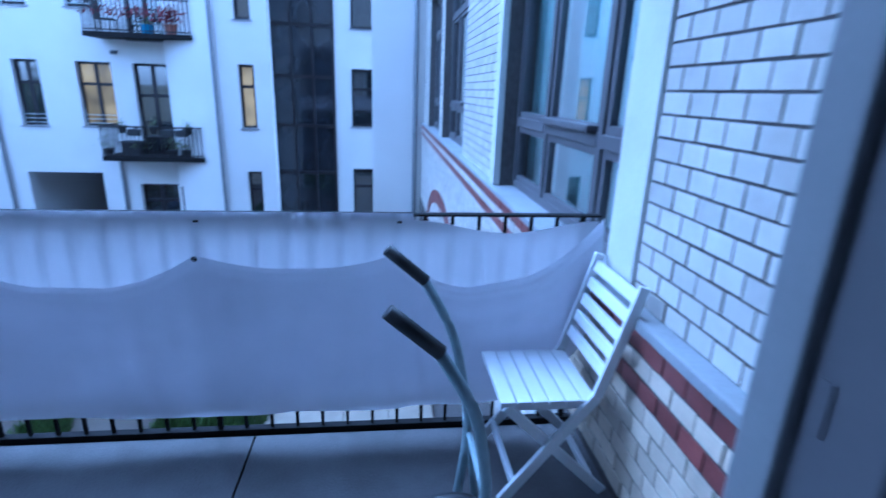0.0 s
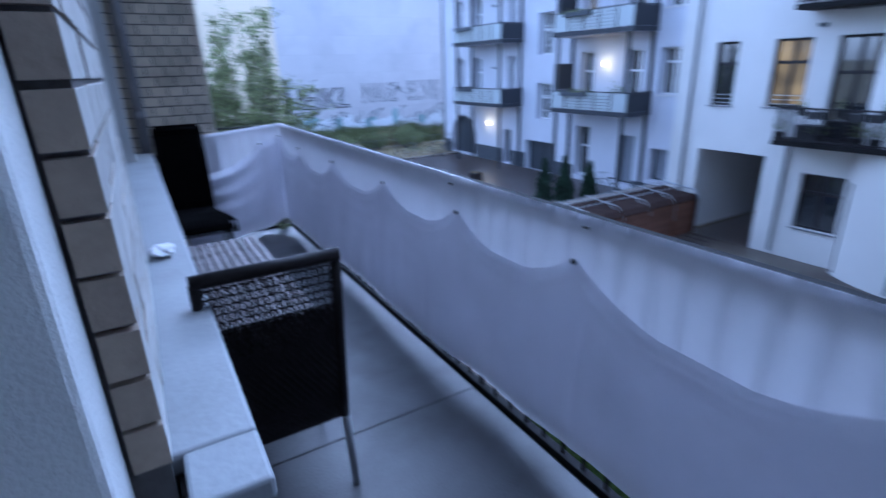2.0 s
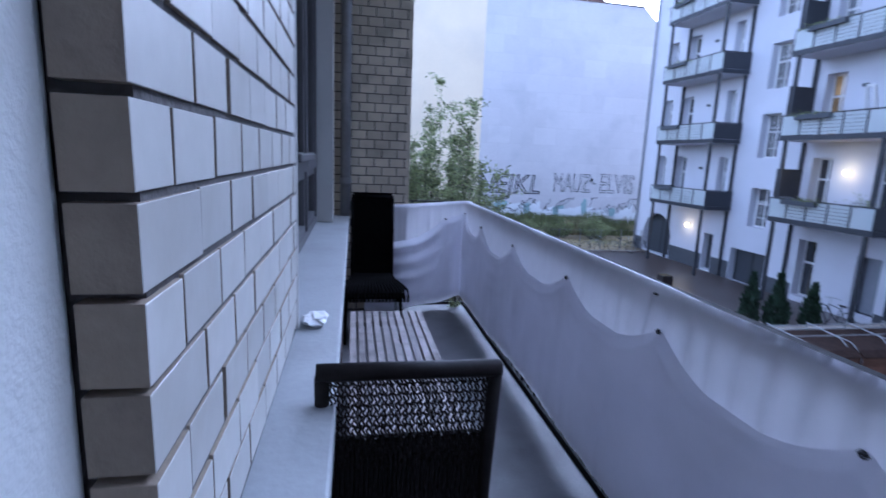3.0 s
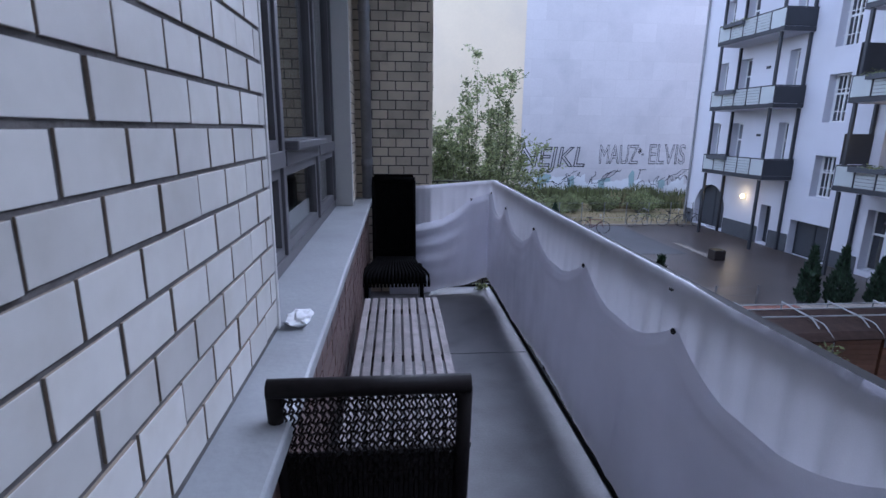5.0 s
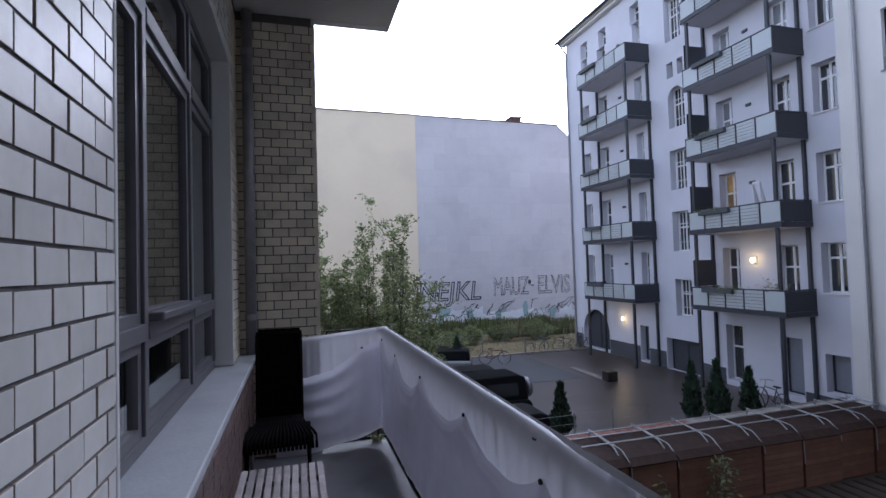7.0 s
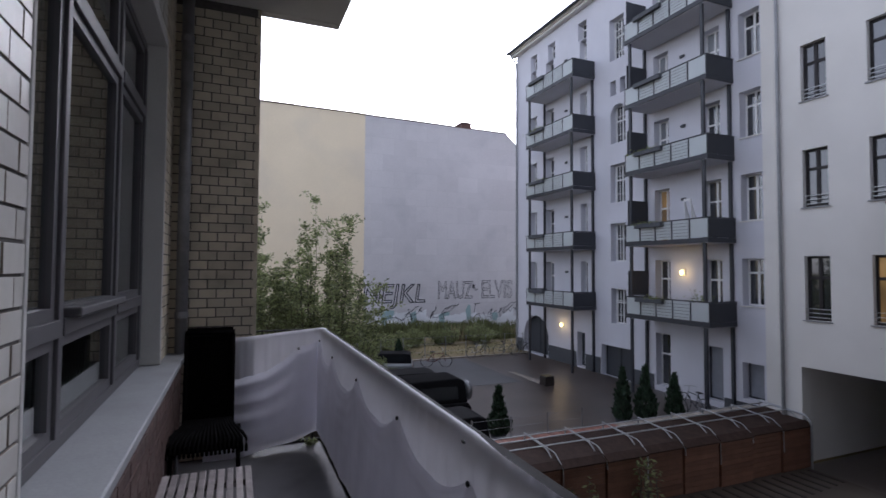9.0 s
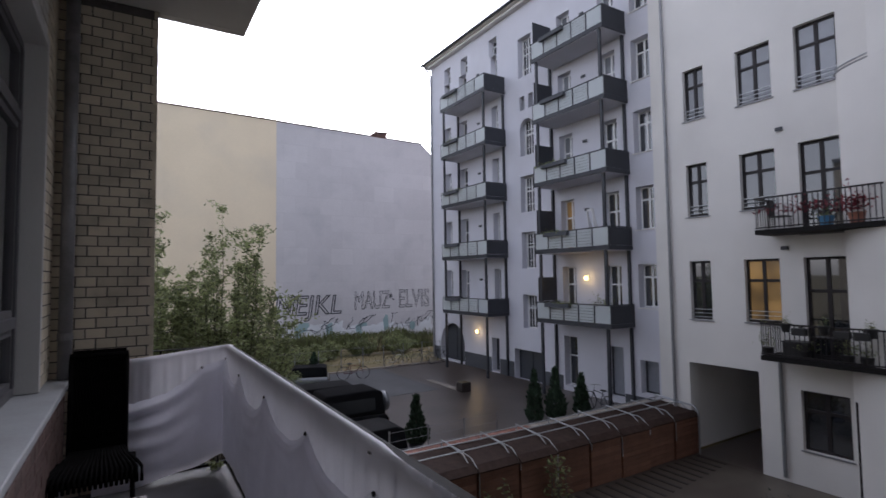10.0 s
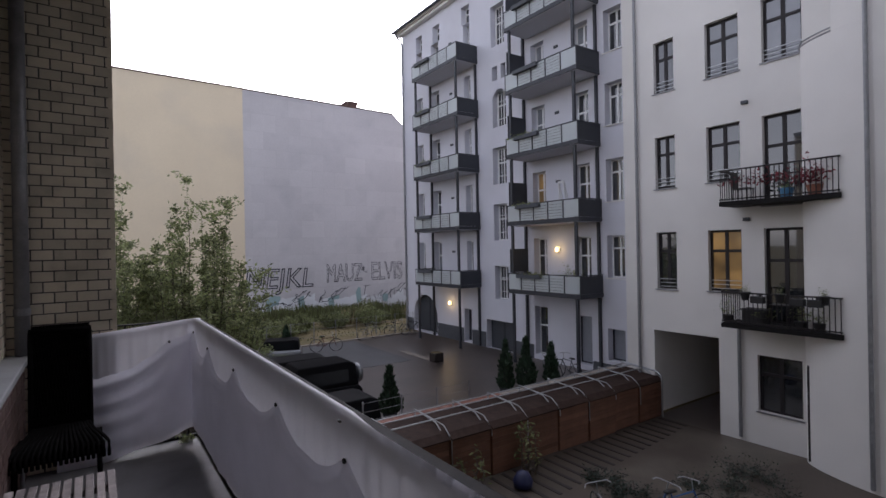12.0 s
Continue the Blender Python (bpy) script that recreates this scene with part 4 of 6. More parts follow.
def lower_shape(s, t):
    """The second sheet: hung from eyelets, sagging in swags with creases under the rim."""
    top, slack = rim(s)
    low = along(BOTTOM, s) + 0.012 * noise.noise((s * 4, 3.3, 0.5))
    z = top + (low - top) * t
    d = (top - z)
    corner = min(1.0, abs(s - CORNER) / 0.12)
    end = 6.5 if s > CORNER + 0.1 else 1.0
    roll = 0.012 * math.exp(-((d - 0.014) / 0.013) ** 2) * min(1.2, slack)
    crease = end * 0.005 * slack * math.sin(2 * math.pi * d * (1.0 if end < 2 else 1.0 + 0.5 * (s - CORNER)) / (0.11 if end < 2 else 0.20) - 0.8) * math.exp(-d / (0.16 if end < 2 else 0.35))
    slow = 0.034 * noise.noise((s * 1.4, z * 1.1, 7.7)) + 0.014 * noise.noise((s * 4.2 + 1.5 * z, z * 2.8, 2.2)) + 0.006 * noise.noise((s * 11.0, z * 3.0 + s, 6.1))
    seam = sum(0.013 * math.exp(-((s - c - 0.05 * math.sin(3 * z + c)) / 0.011) ** 2) * math.exp(-((z - m) / 0.2) ** 2) for c, m in ((0.92, 0.55), (3.95, 0.5), (2.05, 0.35), (-0.9, 0.4)))
    diag = seam + 0.004 * math.sin(7 * s + 9 * z) * noise.noise((s, z, 4.0))
    return on_rail(s, 0.022 + (0.020 * min(1.0, d / 0.05)) + (roll + crease + slow * min(1, d * 6) + diag) * corner, z)


cloth = thing("privacy_cloth", "slack white privacy cloth tied along the balcony railing", "privacy screen")
sheet("inner_layer", -1.64, 6.05, 0.0115, 26, upper_shape, cloth)
sheet("lower_sheet", -1.655, 6.05, 0.018, 56, lower_shape, cloth)
for s, z in GROM[1:10]:
    x, y, zz = on_rail(s, 0.030, z - 0.016)
    bm = bmesh.new()
    m = Matrix.Translation((x, y, zz)) @ (Matrix.Rotation(radians(90), 4, "Y") if s < CORNER else Matrix.Rotation(radians(90), 4, "X"))
    ring = [[bm.verts.new(m @ Vector(((0.0085 + 0.003 * math.cos(b)) * math.cos(a), (0.0085 + 0.003 * math.cos(b)) * math.sin(a), 0.004 * math.sin(b)))) for b in (0, 1.57, 3.14, 4.71)] for a in [k * math.pi / 7 for k in range(14)]]
    for i in range(14):
        for j in range(4):
            bm.faces.new((ring[i][j], ring[(i + 1) % 14][j], ring[(i + 1) % 14][(j + 1) % 4], ring[i][(j + 1) % 4]))
    part("eyelet", bm, BLACK_PLASTIC, cloth, "dark eyelet")
    part("tie_tail", boxes((tuple(c - d for c, d in zip((x, y, zz), (0.003, 0.012, 0.002))), tuple(c + d for c, d in zip((x, y, zz), (0.004, 0.012, 0.002))))), BLACK_PLASTIC, cloth)

for s in (-0.78, 0.02, 0.98, 1.82):
    x, y, zz = on_rail(s, 0.022, RZ - 0.028)
    part("rail_clip", boxes(((x - 0.005, y - 0.010, zz - 0.004), (x + 0.003, y + 0.010, zz + 0.004)), bevel=0.0015), BLACK_PLASTIC, cloth, "small dark clip")

# ---- downpipe in the corner ----
dp = thing("downpipe", "weathered zinc downpipe in the corner by the pier", "downpipe")
part("pipe", rod(bmesh.new(), (0.10, PY - 0.075, 0.91), (0.10, PY - 0.075, 3.9), 0.046, n=16), ZINC_PIPE, dp, smooth=True)
for z in (1.2, 2.45, 3.5):
    part("clamp", rod(bmesh.new(), (0.10, PY - 0.075, z), (0.10, PY - 0.075, z + 0.05), 0.052, n=16), ZINC_PIPE, dp)


# ---- furniture ----
def rattan_chair(name, label, m, width, seat_z, top_z, flare, closed, low):
    """A dark woven chair: round frame, woven back with an open upper part, seat, four legs."""
    c = thing(name, label, "chair", "dark woven balcony chairs", m=m)
    cane = WEAVE_BLACK if closed else RATTAN
    w = width / 2
    lean = 0.07
    back = lambda z: -0.02 - lean * (z - seat_z) / (top_z - seat_z)
    for x in (-w, w):
        part("back_post", tube([(x, back(z), z) for z in (low, seat_z, (seat_z + top_z) / 2, top_z - 0.01)], 0.017), cane, c, smooth=True)
    part("top_bar", tube([(-w - 0.012, back(top_z), top_z), (w + 0.012, back(top_z), top_z)], 0.021), cane, c, smooth=True)
    bm = bmesh.new()
    split = top_z - (0.03 if closed else 0.27)
    n = 44
    for i in range(n):
        x = -w + 0.02 + (width - 0.04) * i / (n - 1)
        pts = [(x + 0.0028 * (1 if k % 2 else -1), back(z) + 0.004 * (1 if i % 2 else -1), z) for k, z in enumerate(split + (top_z - 0.02 - split) * j / 22 for j in range(23))]
        tube(pts, 0.0027, 4, bm)
    for k in range(9):
        z = split + 0.25 * (k + 0.5) / 9
        pts = [(-w + 0.015 + (width - 0.03) * i / 48, back(z) + 0.006 * math.sin(i * math.pi / 1.6 + k * math.pi), z) for i in range(49)]
        tube(pts, 0.0030, 4, bm)
    if closed:
        bm.clear()
        tube([(-w, back(top_z - 0.03), top_z - 0.03), (w, back(top_z - 0.03), top_z - 0.03)], 0.016, 8, bm)
    tagged(part("open_weave", bm, cane, c), kind="stuff")
    bm = bmesh.new()
    n = 34
    for i in range(n):
        x = -w + 0.012 + (width - 0.024) * i / (n - 1)
        d = 0.35 * width / n
        tube([(x, back(z) + 0.004 * math.sin(z * 160 + i * math.pi), z) for z in [low + (split - seat_z + 0.20) * k / 26 for k in range(27)]], 0.0095 if closed else 0.0068, 5, bm)
    tagged(part("dense_weave", bm, cane, c), kind="stuff")
    part("back_core", boxes(((-w + 0.012, -0.016, low), (w - 0.012, -0.010, seat_z + 0.1)), bevel=0.001), cane, c)
    # seat of bent ribs, rolled over at the front
    bm = bmesh.new()
    n = 20
    for i in range(n):
        u = (i + 0.5) / n * 2 - 1
        x0, x1 = u * w * 0.98, u * (w + flare)
        tube([(x0, -0.01, seat_z + 0.03), (x0 + (x1 - x0) * 0.3, 0.14, seat_z + 0.012), (x0 + (x1 - x0) * 0.75, 0.33, seat_z + 0.012), (x1, 0.44, seat_z), (x1, 0.485, seat_z - 0.035), (x1, 0.475, seat_z - 0.08)], width / n * 0.62, 7, bm)
    tagged(part("seat", bm, cane, c, smooth=True), kind="stuff")
    part("seat_frame", boxes(((-w - flare * 0.6, 0.0, seat_z - 0.07), (w + flare * 0.6, 0.44, seat_z - 0.02)), bevel=0.008), cane, c)
    for x in (-w - flare * 0.4, w + flare * 0.4):
        for y in (0.03, 0.42):
            part("leg", rod(bmesh.new(), (x, y, seat_z - 0.05), (x * 1.04, y + (0.02 if y > 0.2 else -0.03), 0.0), 0.016, 0.013, 10), cane if y > 0.2 else GALVANISED, c, smooth=True)
    return c


rattan_chair("rattan_chair", "dark brown woven chair with an open-weave back", pose(0.306, 1.385, 0.0), 0.40, 0.44, 0.986, 0.03, False, 0.34)
rattan_chair("rattan_chair", "black woven high-backed chair facing the slatted table", pose(0.335, 4.47, 0.0, 0, 0, 180), 0.33, 0.43, 1.105, 0.11, True, 0.30)

table = thing("slatted_table", "weathered grey slatted wooden garden table", "table", m=pose(0.384, 2.58, -0.015))
for i in range(10):
    x = -0.207 + 0.414 * i / 9
    part("slat", boxes(((x - 0.0172, -0.76, 0.478), (x + 0.0172, 0.76, 0.50)), bevel=0.003), WOOD_GREY, table)
for y in (-0.64, 0.0, 0.64):
    part("batten", boxes(((-0.225, y - 0.025, 0.445), (0.225, y + 0.025, 0.477)), bevel=0.003), WOOD_GREY, table)
for x in (-0.19, 0.19):
    part("leg", boxes(((x - 0.016, -0.025, -0.32), (x + 0.016, 0.025, 0.32)), bevel=0.003, m=pose(0, 0, 0.222, 48, 0, 0)), WOOD_GREY, table)
    part("leg", boxes(((x * 0.8 - 0.016, -0.025, -0.32), (x * 0.8 + 0.016, 0.025, 0.32)), bevel=0.003, m=pose(0, 0, 0.222, -48, 0, 0)), WOOD_GREY, table)

chair = thing("folding_chair", "white painted slatted wooden folding chair", "chair", m=pose(0.975, -1.165, 0.0))
for i in range(6):
    y = -0.312 + 0.31 * i / 5
    part("seat_slat", boxes(((-0.195, y - 0.0285, 0.440), (0.195, y + 0.0285, 0.458)), bevel=0.003), WOOD_WHITE, chair)
for x in (-0.155, 0.155):
    part("seat_rail", boxes(((x - 0.014, -0.335, 0.405), (x + 0.014, 0.02, 0.439)), bevel=0.002), WOOD_WHITE, chair)
BX = 0.182


def plank(a, b, wide, thick, across):
    """A flat bar from a to b in the plane of y and z."""
    a, b = Vector(a), Vector(b)
    d = b - a
    m = Matrix.Translation((a + b) / 2) @ Matrix.Rotation(math.atan2(d.z, d.y), 4, "X")
    return boxes(((-thick / 2, -d.length / 2, -wide / 2), (thick / 2, d.length / 2, wide / 2)), bevel=0.003, m=m)


for x in (-BX - 0.012, BX + 0.012):
    part("back_leg", plank((x, 0.0, 0.018), (x, -0.335, 0.47), 0.042, 0.020, x), WOOD_WHITE, chair)
    part("back_post", plank((x, -0.335, 0.47), (x, -0.455, 0.905), 0.040, 0.020, x), WOOD_WHITE, chair)
for x in (-BX + 0.012, BX - 0.012):
    part("front_leg", plank((x, -0.42, 0.018), (x, 0.0, 0.425), 0.040, 0.020, x), WOOD_WHITE, chair)
for k in range(5):
    z = 0.560 + 0.074 * k
    y = -0.335 - 0.12 * (z - 0.47) / 0.435
    part("back_slat", boxes(((-BX - 0.001, -0.009, -0.0235), (BX + 0.001, 0.009, 0.0235)), bevel=0.003, m=pose(0, y, z, 15.5)), WOOD_WHITE, chair)
part("stretcher", boxes(((-BX - 0.002, -0.055, 0.075), (BX + 0.002, -0.035, 0.11)), bevel=0.003), WOOD_WHITE, chair)
part("stretcher", boxes(((-BX + 0.02, -0.38, 0.06), (BX - 0.02, -0.36, 0.09)), bevel=0.003), WOOD_WHITE, chair)

truck = thing("hand_truck", "pale blue tubular hand truck with black rubber grips", "hand truck", m=pose(0.06, -0.04, 0.0))
for x, xb in ((0.175, 0.33), (0.625, 0.49)):
    path = rounded([(x, -0.80, 0.975), (x + (xb - x) * 0.1, -0.90, 0.80), (x + (xb - x) * 0.5, -0.955, 0.50), (xb, -0.90, 0.16)], 6, 0.09)
    part("tube", tube(path, 0.0155, 12), BLUE_STEEL, truck, smooth=True)
    part("grip", rod(bmesh.new(), (x, -0.805, 0.972), (x, -0.685, 1.075), 0.0185, n=14), BLACK_PLASTIC, truck, "black rubber grip", True)
    part("brace", tube([(x + (xb - x) * 0.45, -0.94, 0.54), (xb + (0.03 if x < 0.4 else -0.03), -0.99, 0.12)], 0.011), BLUE_STEEL, truck, smooth=True)
part("crossbar", tube([(0.27, -0.952, 0.47), (0.54, -0.952, 0.47)], 0.011), BLUE_STEEL, truck)
part("axle", tube([(0.30, -0.88, 0.175), (0.52, -0.88, 0.175)], 0.010), GALVANISED, truck)


def torus(r, t, m, n=28, k=10):
    bm = bmesh.new()
    rings = [[bm.verts.new(m @ Vector(((r + t * math.cos(2 * math.pi * j / k)) * math.cos(2 * math.pi * i / n), (r + t * math.cos(2 * math.pi * j / k)) * math.sin(2 * math.pi * i / n), t * math.sin(2 * math.pi * j / k)))) for j in range(k)] for i in range(n)]
    for i in range(n):
        for j in range(k):
            bm.faces.new((rings[i][j], rings[(i + 1) % n][j], rings[(i + 1) % n][(j + 1) % k], rings[i][(j + 1) % k]))
    return bm


wheel = part("wheel", rod(bmesh.new(), (0.375, -0.88, 0.175), (0.445, -0.88, 0.175), 0.105, n=20), GALVANISED, truck)
part("tyre", torus(0.135, 0.040, pose(0.41, -0.88, 0.175, 0, 90, 0)), BLACK_PLASTIC, wheel, "black rubber tyre", True)

bm = bmesh.new()
bmesh.ops.create_icosphere(bm, subdivisions=3, radius=0.045)
for v in bm.verts:
    k = 1 + 0.5 * noise.noise(v.co * 40)
    v.co = Vector((v.co.x * k * 0.9, v.co.y * k * 1.3, max(-0.018, v.co.z * k * 0.42)))
bmesh.ops.transform(bm, matrix=pose(0.055, 1.87, 0.924), verts=bm.verts)
solid("paper_tissue", bm, PAPER, "crumpled white tissue lying on the cement ledge", "tissue")

# ---- courtyard ----
rnd = random.Random(4)
sheds = 8
for i in range(sheds):
    x0, x1 = 6.2 + 9.9 * i / sheds, 6.2 + 9.9 * (i + 1) / sheds
    step = -0.035 * (i % 3)
    sh = thing("storage_box", "red-brown boarded wooden bin shed with a low lid", "bin shed", "row of wooden bin sheds")
    for k in range(9):
        z = -4.06 + 0.128 * k
        part("board", boxes(((x0 + 0.02, 9.98 + step, z), (x1 - 0.02, 10.01 + step, z + 0.12)), bevel=0.004), BOX_WOOD, sh)
    part("body", boxes(((x0 + 0.025, 10.012 + step, -4.1), (x1 - 0.025, 11.25, -2.93))), BOX_WOOD, sh)
    bm = bmesh.new()
    pr = [(9.93 + step, -2.93), (9.93 + step, -2.90), (10.12 + step, -2.78), (11.3, -2.70), (11.3, -2.75), (10.13 + step, -2.83)]
    a = [bm.verts.new((x0 + 0.008, y, z)) for y, z in pr]
    b = [bm.verts.new((x1 - 0.008, y, z)) for y, z in pr]
    bm.faces.new(a), bm.faces.new(b[::-1])
    for j in range(len(pr)):
        q = (j + 1) % len(pr)
        bm.faces.new((a[j], a[q], b[q], b[j]))
    part("lid", bm, LID_WOOD, sh)
    part("lid_strap", tube(rounded([(x0 + 0.02, 11.35, -2.60), (x0 + 0.02, 10.25, -2.66), (x0 + 0.02, 9.93, -2.90), (x0 + 0.02, 9.92, -3.5 if i % 2 else -3.1)], 4, 0.08), 0.014, 8), GALVANISED, sh, smooth=True)
frame_rack = thing("steel_rack", "galvanised tube rack running above the bin sheds", "rack")
for y, z in ((10.55, -2.58), (11.0, -2.56), (11.3, -2.56)):
    part("long_tube", tube([(5.5, y, z), (16.05, y, z)], 0.017), GALVANISED, frame_rack)
for i in range(9):
    x = 6.1 + 9.8 * i / 8
    part("cross_tube", tube(rounded([(x, 11.4, -2.52), (x, 10.4, -2.60), (x, 10.2, -2.74)], 3, 0.06), 0.016), GALVANISED, frame_rack)
    part("rack_leg", tube([(x, 11.38, -4.1), (x, 11.38, -2.55)], 0.02), GALVANISED, frame_rack)
part("end_tube", tube(rounded([(16.0, 11.4, -2.52), (16.0, 10.0, -2.62), (15.98, 9.86, -2.8), (15.98, 9.86, -4.1)], 5, 0.12), 0.03), GALVANISED, frame_rack)

garden_wall = thing("wall_garden", "low brick retaining wall with a weathered coping", "wall", kind="structure")
part("core", boxes(((2.0, 11.58, -4.6), (16.1, 11.84, -2.86))), MORTAR, garden_wall)
BRICK_COPING = material("red_coping_brick", (0.20, 0.08, 0.055), 0.6, var=0.25, scale=4, vary_object=0.25)
STONE_COPING = material("weathered_stone_coping", (0.26, 0.23, 0.20), 0.8, var=0.25, scale=3, vary_object=0.2)
cop = finish("coping_brick", boxes(((-0.032, 11.55, -2.859), (0.032, 11.87, -2.77)), bevel=0.006), BRICK_COPING)
cop2 = finish("coping_stone", boxes(((-0.155, 11.55, -2.859), (0.155, 11.87, -2.79)), bevel=0.01), STONE_COPING)
for i in range(70):
    ob = new("coping_brick", cop)
    ob.location, ob.parent = (5.2 + 0.0765 * i, rnd.uniform(-0.012, 0.012), rnd.uniform(-0.006, 0.006)), garden_wall
for i in range(17):
    ob = new("coping_stone", cop2)
    ob.location, ob.parent = (10.75 + 0.325 * i, rnd.uniform(-0.015, 0.015), rnd.uniform(-0.008, 0.008)), garden_wall

deck = thing("sleeper_path", "dark timber sleepers laid across the damp yard", "path", kind="structure")
SLEEPER = material("dark_wet_timber", (0.022, 0.017, 0.015), 0.5, var=0.25, scale=6, vary_object=0.25)
for i in range(24):
    x = 7.0 + 0.38 * i
    part("sleeper", boxes(((x, 8.0 + 0.04 * i, -4.105), (x + 0.10, 9.85, -4.085)), bevel=0.006), SLEEPER, deck)


def leaf_cloud(points, size, up=0.0):
    """Small pointed leaves at the points, each turned its own way; one mesh from arrays."""
    verts, faces = [], []
    for p in points:
        d = Vector((rnd.uniform(-1, 1), rnd.uniform(-1, 1), rnd.uniform(-0.6, 0.8) + up)).normalized()
        s = d.cross(Vector((rnd.uniform(-1, 1), rnd.uniform(-1, 1), rnd.uniform(-1, 1)))).normalized()
        l = size * rnd.uniform(0.6, 1.3)
        i = len(verts)
        verts += [p, p + d * l * 0.45 + s * l * 0.22, p + d * l, p + d * l * 0.45 - s * l * 0.22]
        faces.append((i, i + 1, i + 2, i + 3))
    me = bpy.data.meshes.new("leaves")
    me.from_pydata([tuple(v) for v in verts], [], faces)
    return me


def leafy(name, me, mat, parent, label=""):
    me.materials.append(mat)
    ob = new(name, me)
    ob.parent = parent
    if label:
        ob["label"] = label
    return tagged(ob, kind="stuff")


def shrub_tree(x, y, z0, height, spread, shoots, leaves, label, leaf=0.085, mat=None):
    """A many-stemmed young tree: tapered stems that fork into upright shoots, leaves along the shoots."""
    t = thing("tree", label, "tree")
    bm = bmesh.new()
    pts = []
    twig = min(0.40, 0.35 * spread)
    for s in range(shoots):
        a, r = rnd.uniform(0, 2 * math.pi), spread * math.sqrt(rnd.random())
        top = Vector((x + r * math.cos(a), y + r * math.sin(a), z0 + height * (1 - 0.38 * (r / spread) ** 1.3) * rnd.uniform(0.68, 1.0)))
        base = Vector((x + 0.15 * math.cos(a), y + 0.15 * math.sin(a), z0 - 0.05))
        mid = base.lerp(top, 0.45) + Vector((0.25 * (top.x - x), 0.25 * (top.y - y), -0.1))
        last = base
        for k in range(1, 9):
            u = k / 8
            p = (1 - u) ** 2 * base + 2 * u * (1 - u) * mid + u * u * top + Vector((rnd.uniform(-0.05, 0.05), rnd.uniform(-0.05, 0.05), 0))
            rod(bm, last, p, 0.035 * (1.05 - (k - 1) / 8), 0.035 * (1.05 - k / 8), 5)
            if k > 2:
                for _ in range(3):
                    tip = p + Vector((rnd.gauss(0, twig), rnd.gauss(0, twig), rnd.uniform(-0.05, 0.5) * twig / 0.4)) * (1.35 - u * 0.8)
                    rod(bm, p, tip, 0.008, 0.002, 3)
                    for _ in range(int(leaves / shoots / 18)):
                        q = p.lerp(tip, rnd.random())
                        pts.append(q + Vector((rnd.gauss(0, 0.05), rnd.gauss(0, 0.05), rnd.gauss(0, 0.05))))
                for _ in range(int(leaves / shoots / 12)):
                    pts.append(last.lerp(p, rnd.random()) + Vector((rnd.gauss(0, 0.06), rnd.gauss(0, 0.06), rnd.gauss(0, 0.05))))
            last = p
    part("trunk", bm, BARK, t)
    leafy("crown", leaf_cloud(pts, leaf), mat or LEAF, t)
    return t


shrub_tree(0.25, 16.6, -3.9, 9.7, 2.2, 44, 22000, "tall leafy young tree behind the balcony", 0.115)
shrub_tree(2.95, 15.9, -3.9, 8.0, 1.95, 52, 23000, "bushy young tree with upright leafy shoots", 0.115)
shrub_tree(1.6, 19.0, -3.9, 6.2, 2.2, 26, 14000, "leafy shrub behind the young trees", 0.12)
shrub_tree(5.2, 24.0, -3.9, 1.9, 1.9, 22, 9000, "low spreading green shrub at the waste plot", 0.11)
for hx, hy, hh in ((7.6, 29.8, 1.6), (9.6, 31.6, 1.3), (11.8, 33.2, 1.5), (14.6, 33.8, 1.2), (17.0, 33.6, 1.5), (8.3, 33.4, 1.9)):
    shrub_tree(hx, hy, -3.85, hh, 1.3, 12, 3200, "straggly olive-green bush on the waste plot", 0.13)
shrub_tree(2.0, 27.0, -3.9, 3.4, 2.2, 22, 14000, "low spreading green shrub at the waste plot", 0.11)


def conifer(x, y, z, h, r, label):
    t = thing("conifer", label, "conifer", "clipped conifers in the yard")
    part("trunk", rod(bmesh.new(), (x, y, z), (x, y, z + h * 0.9), 0.05, 0.01), BARK, t)
    pts = []
    for _ in range(1500):
        u = rnd.random() ** 1.4
        a, q = rnd.uniform(0, 6.283), (1 - u) * r * min(1, 0.55 + u * 4) * rnd.uniform(0.7, 1.06) * (1 + 0.15 * math.sin(9 * u + 3 * x))
        pts.append(Vector((x + q * math.cos(a), y + q * math.sin(a), z + 0.1 + u * (h - 0.2))))
    leafy("crown", leaf_cloud(pts, 0.17, 1.4), CONIFER, t)
    pot = bmesh.new()
    rod(pot, (x, y, z - 0.01), (x, y, z + 0.16), r * 0.55, r * 0.62, 14)
    part("pot", pot, PLINTH, t)


conifer(13.42, 14.72, -3.85, 1.95, 0.42, "dark green cone-shaped conifer in a pot")
conifer(14.0, 14.2, -3.85, 2.05, 0.45, "dark green cone-shaped conifer in a pot")
conifer(15.5, 14.35, -3.85, 1.65, 0.40, "dark green cone-shaped conifer in a pot")
conifer(8.5, 14.9, -3.85, 1.65, 0.42, "small dark conifer beside the parked cars")
conifer(8.75, 26.6, -3.85, 1.6, 0.42, "small dark conifer at the edge of the waste plot")


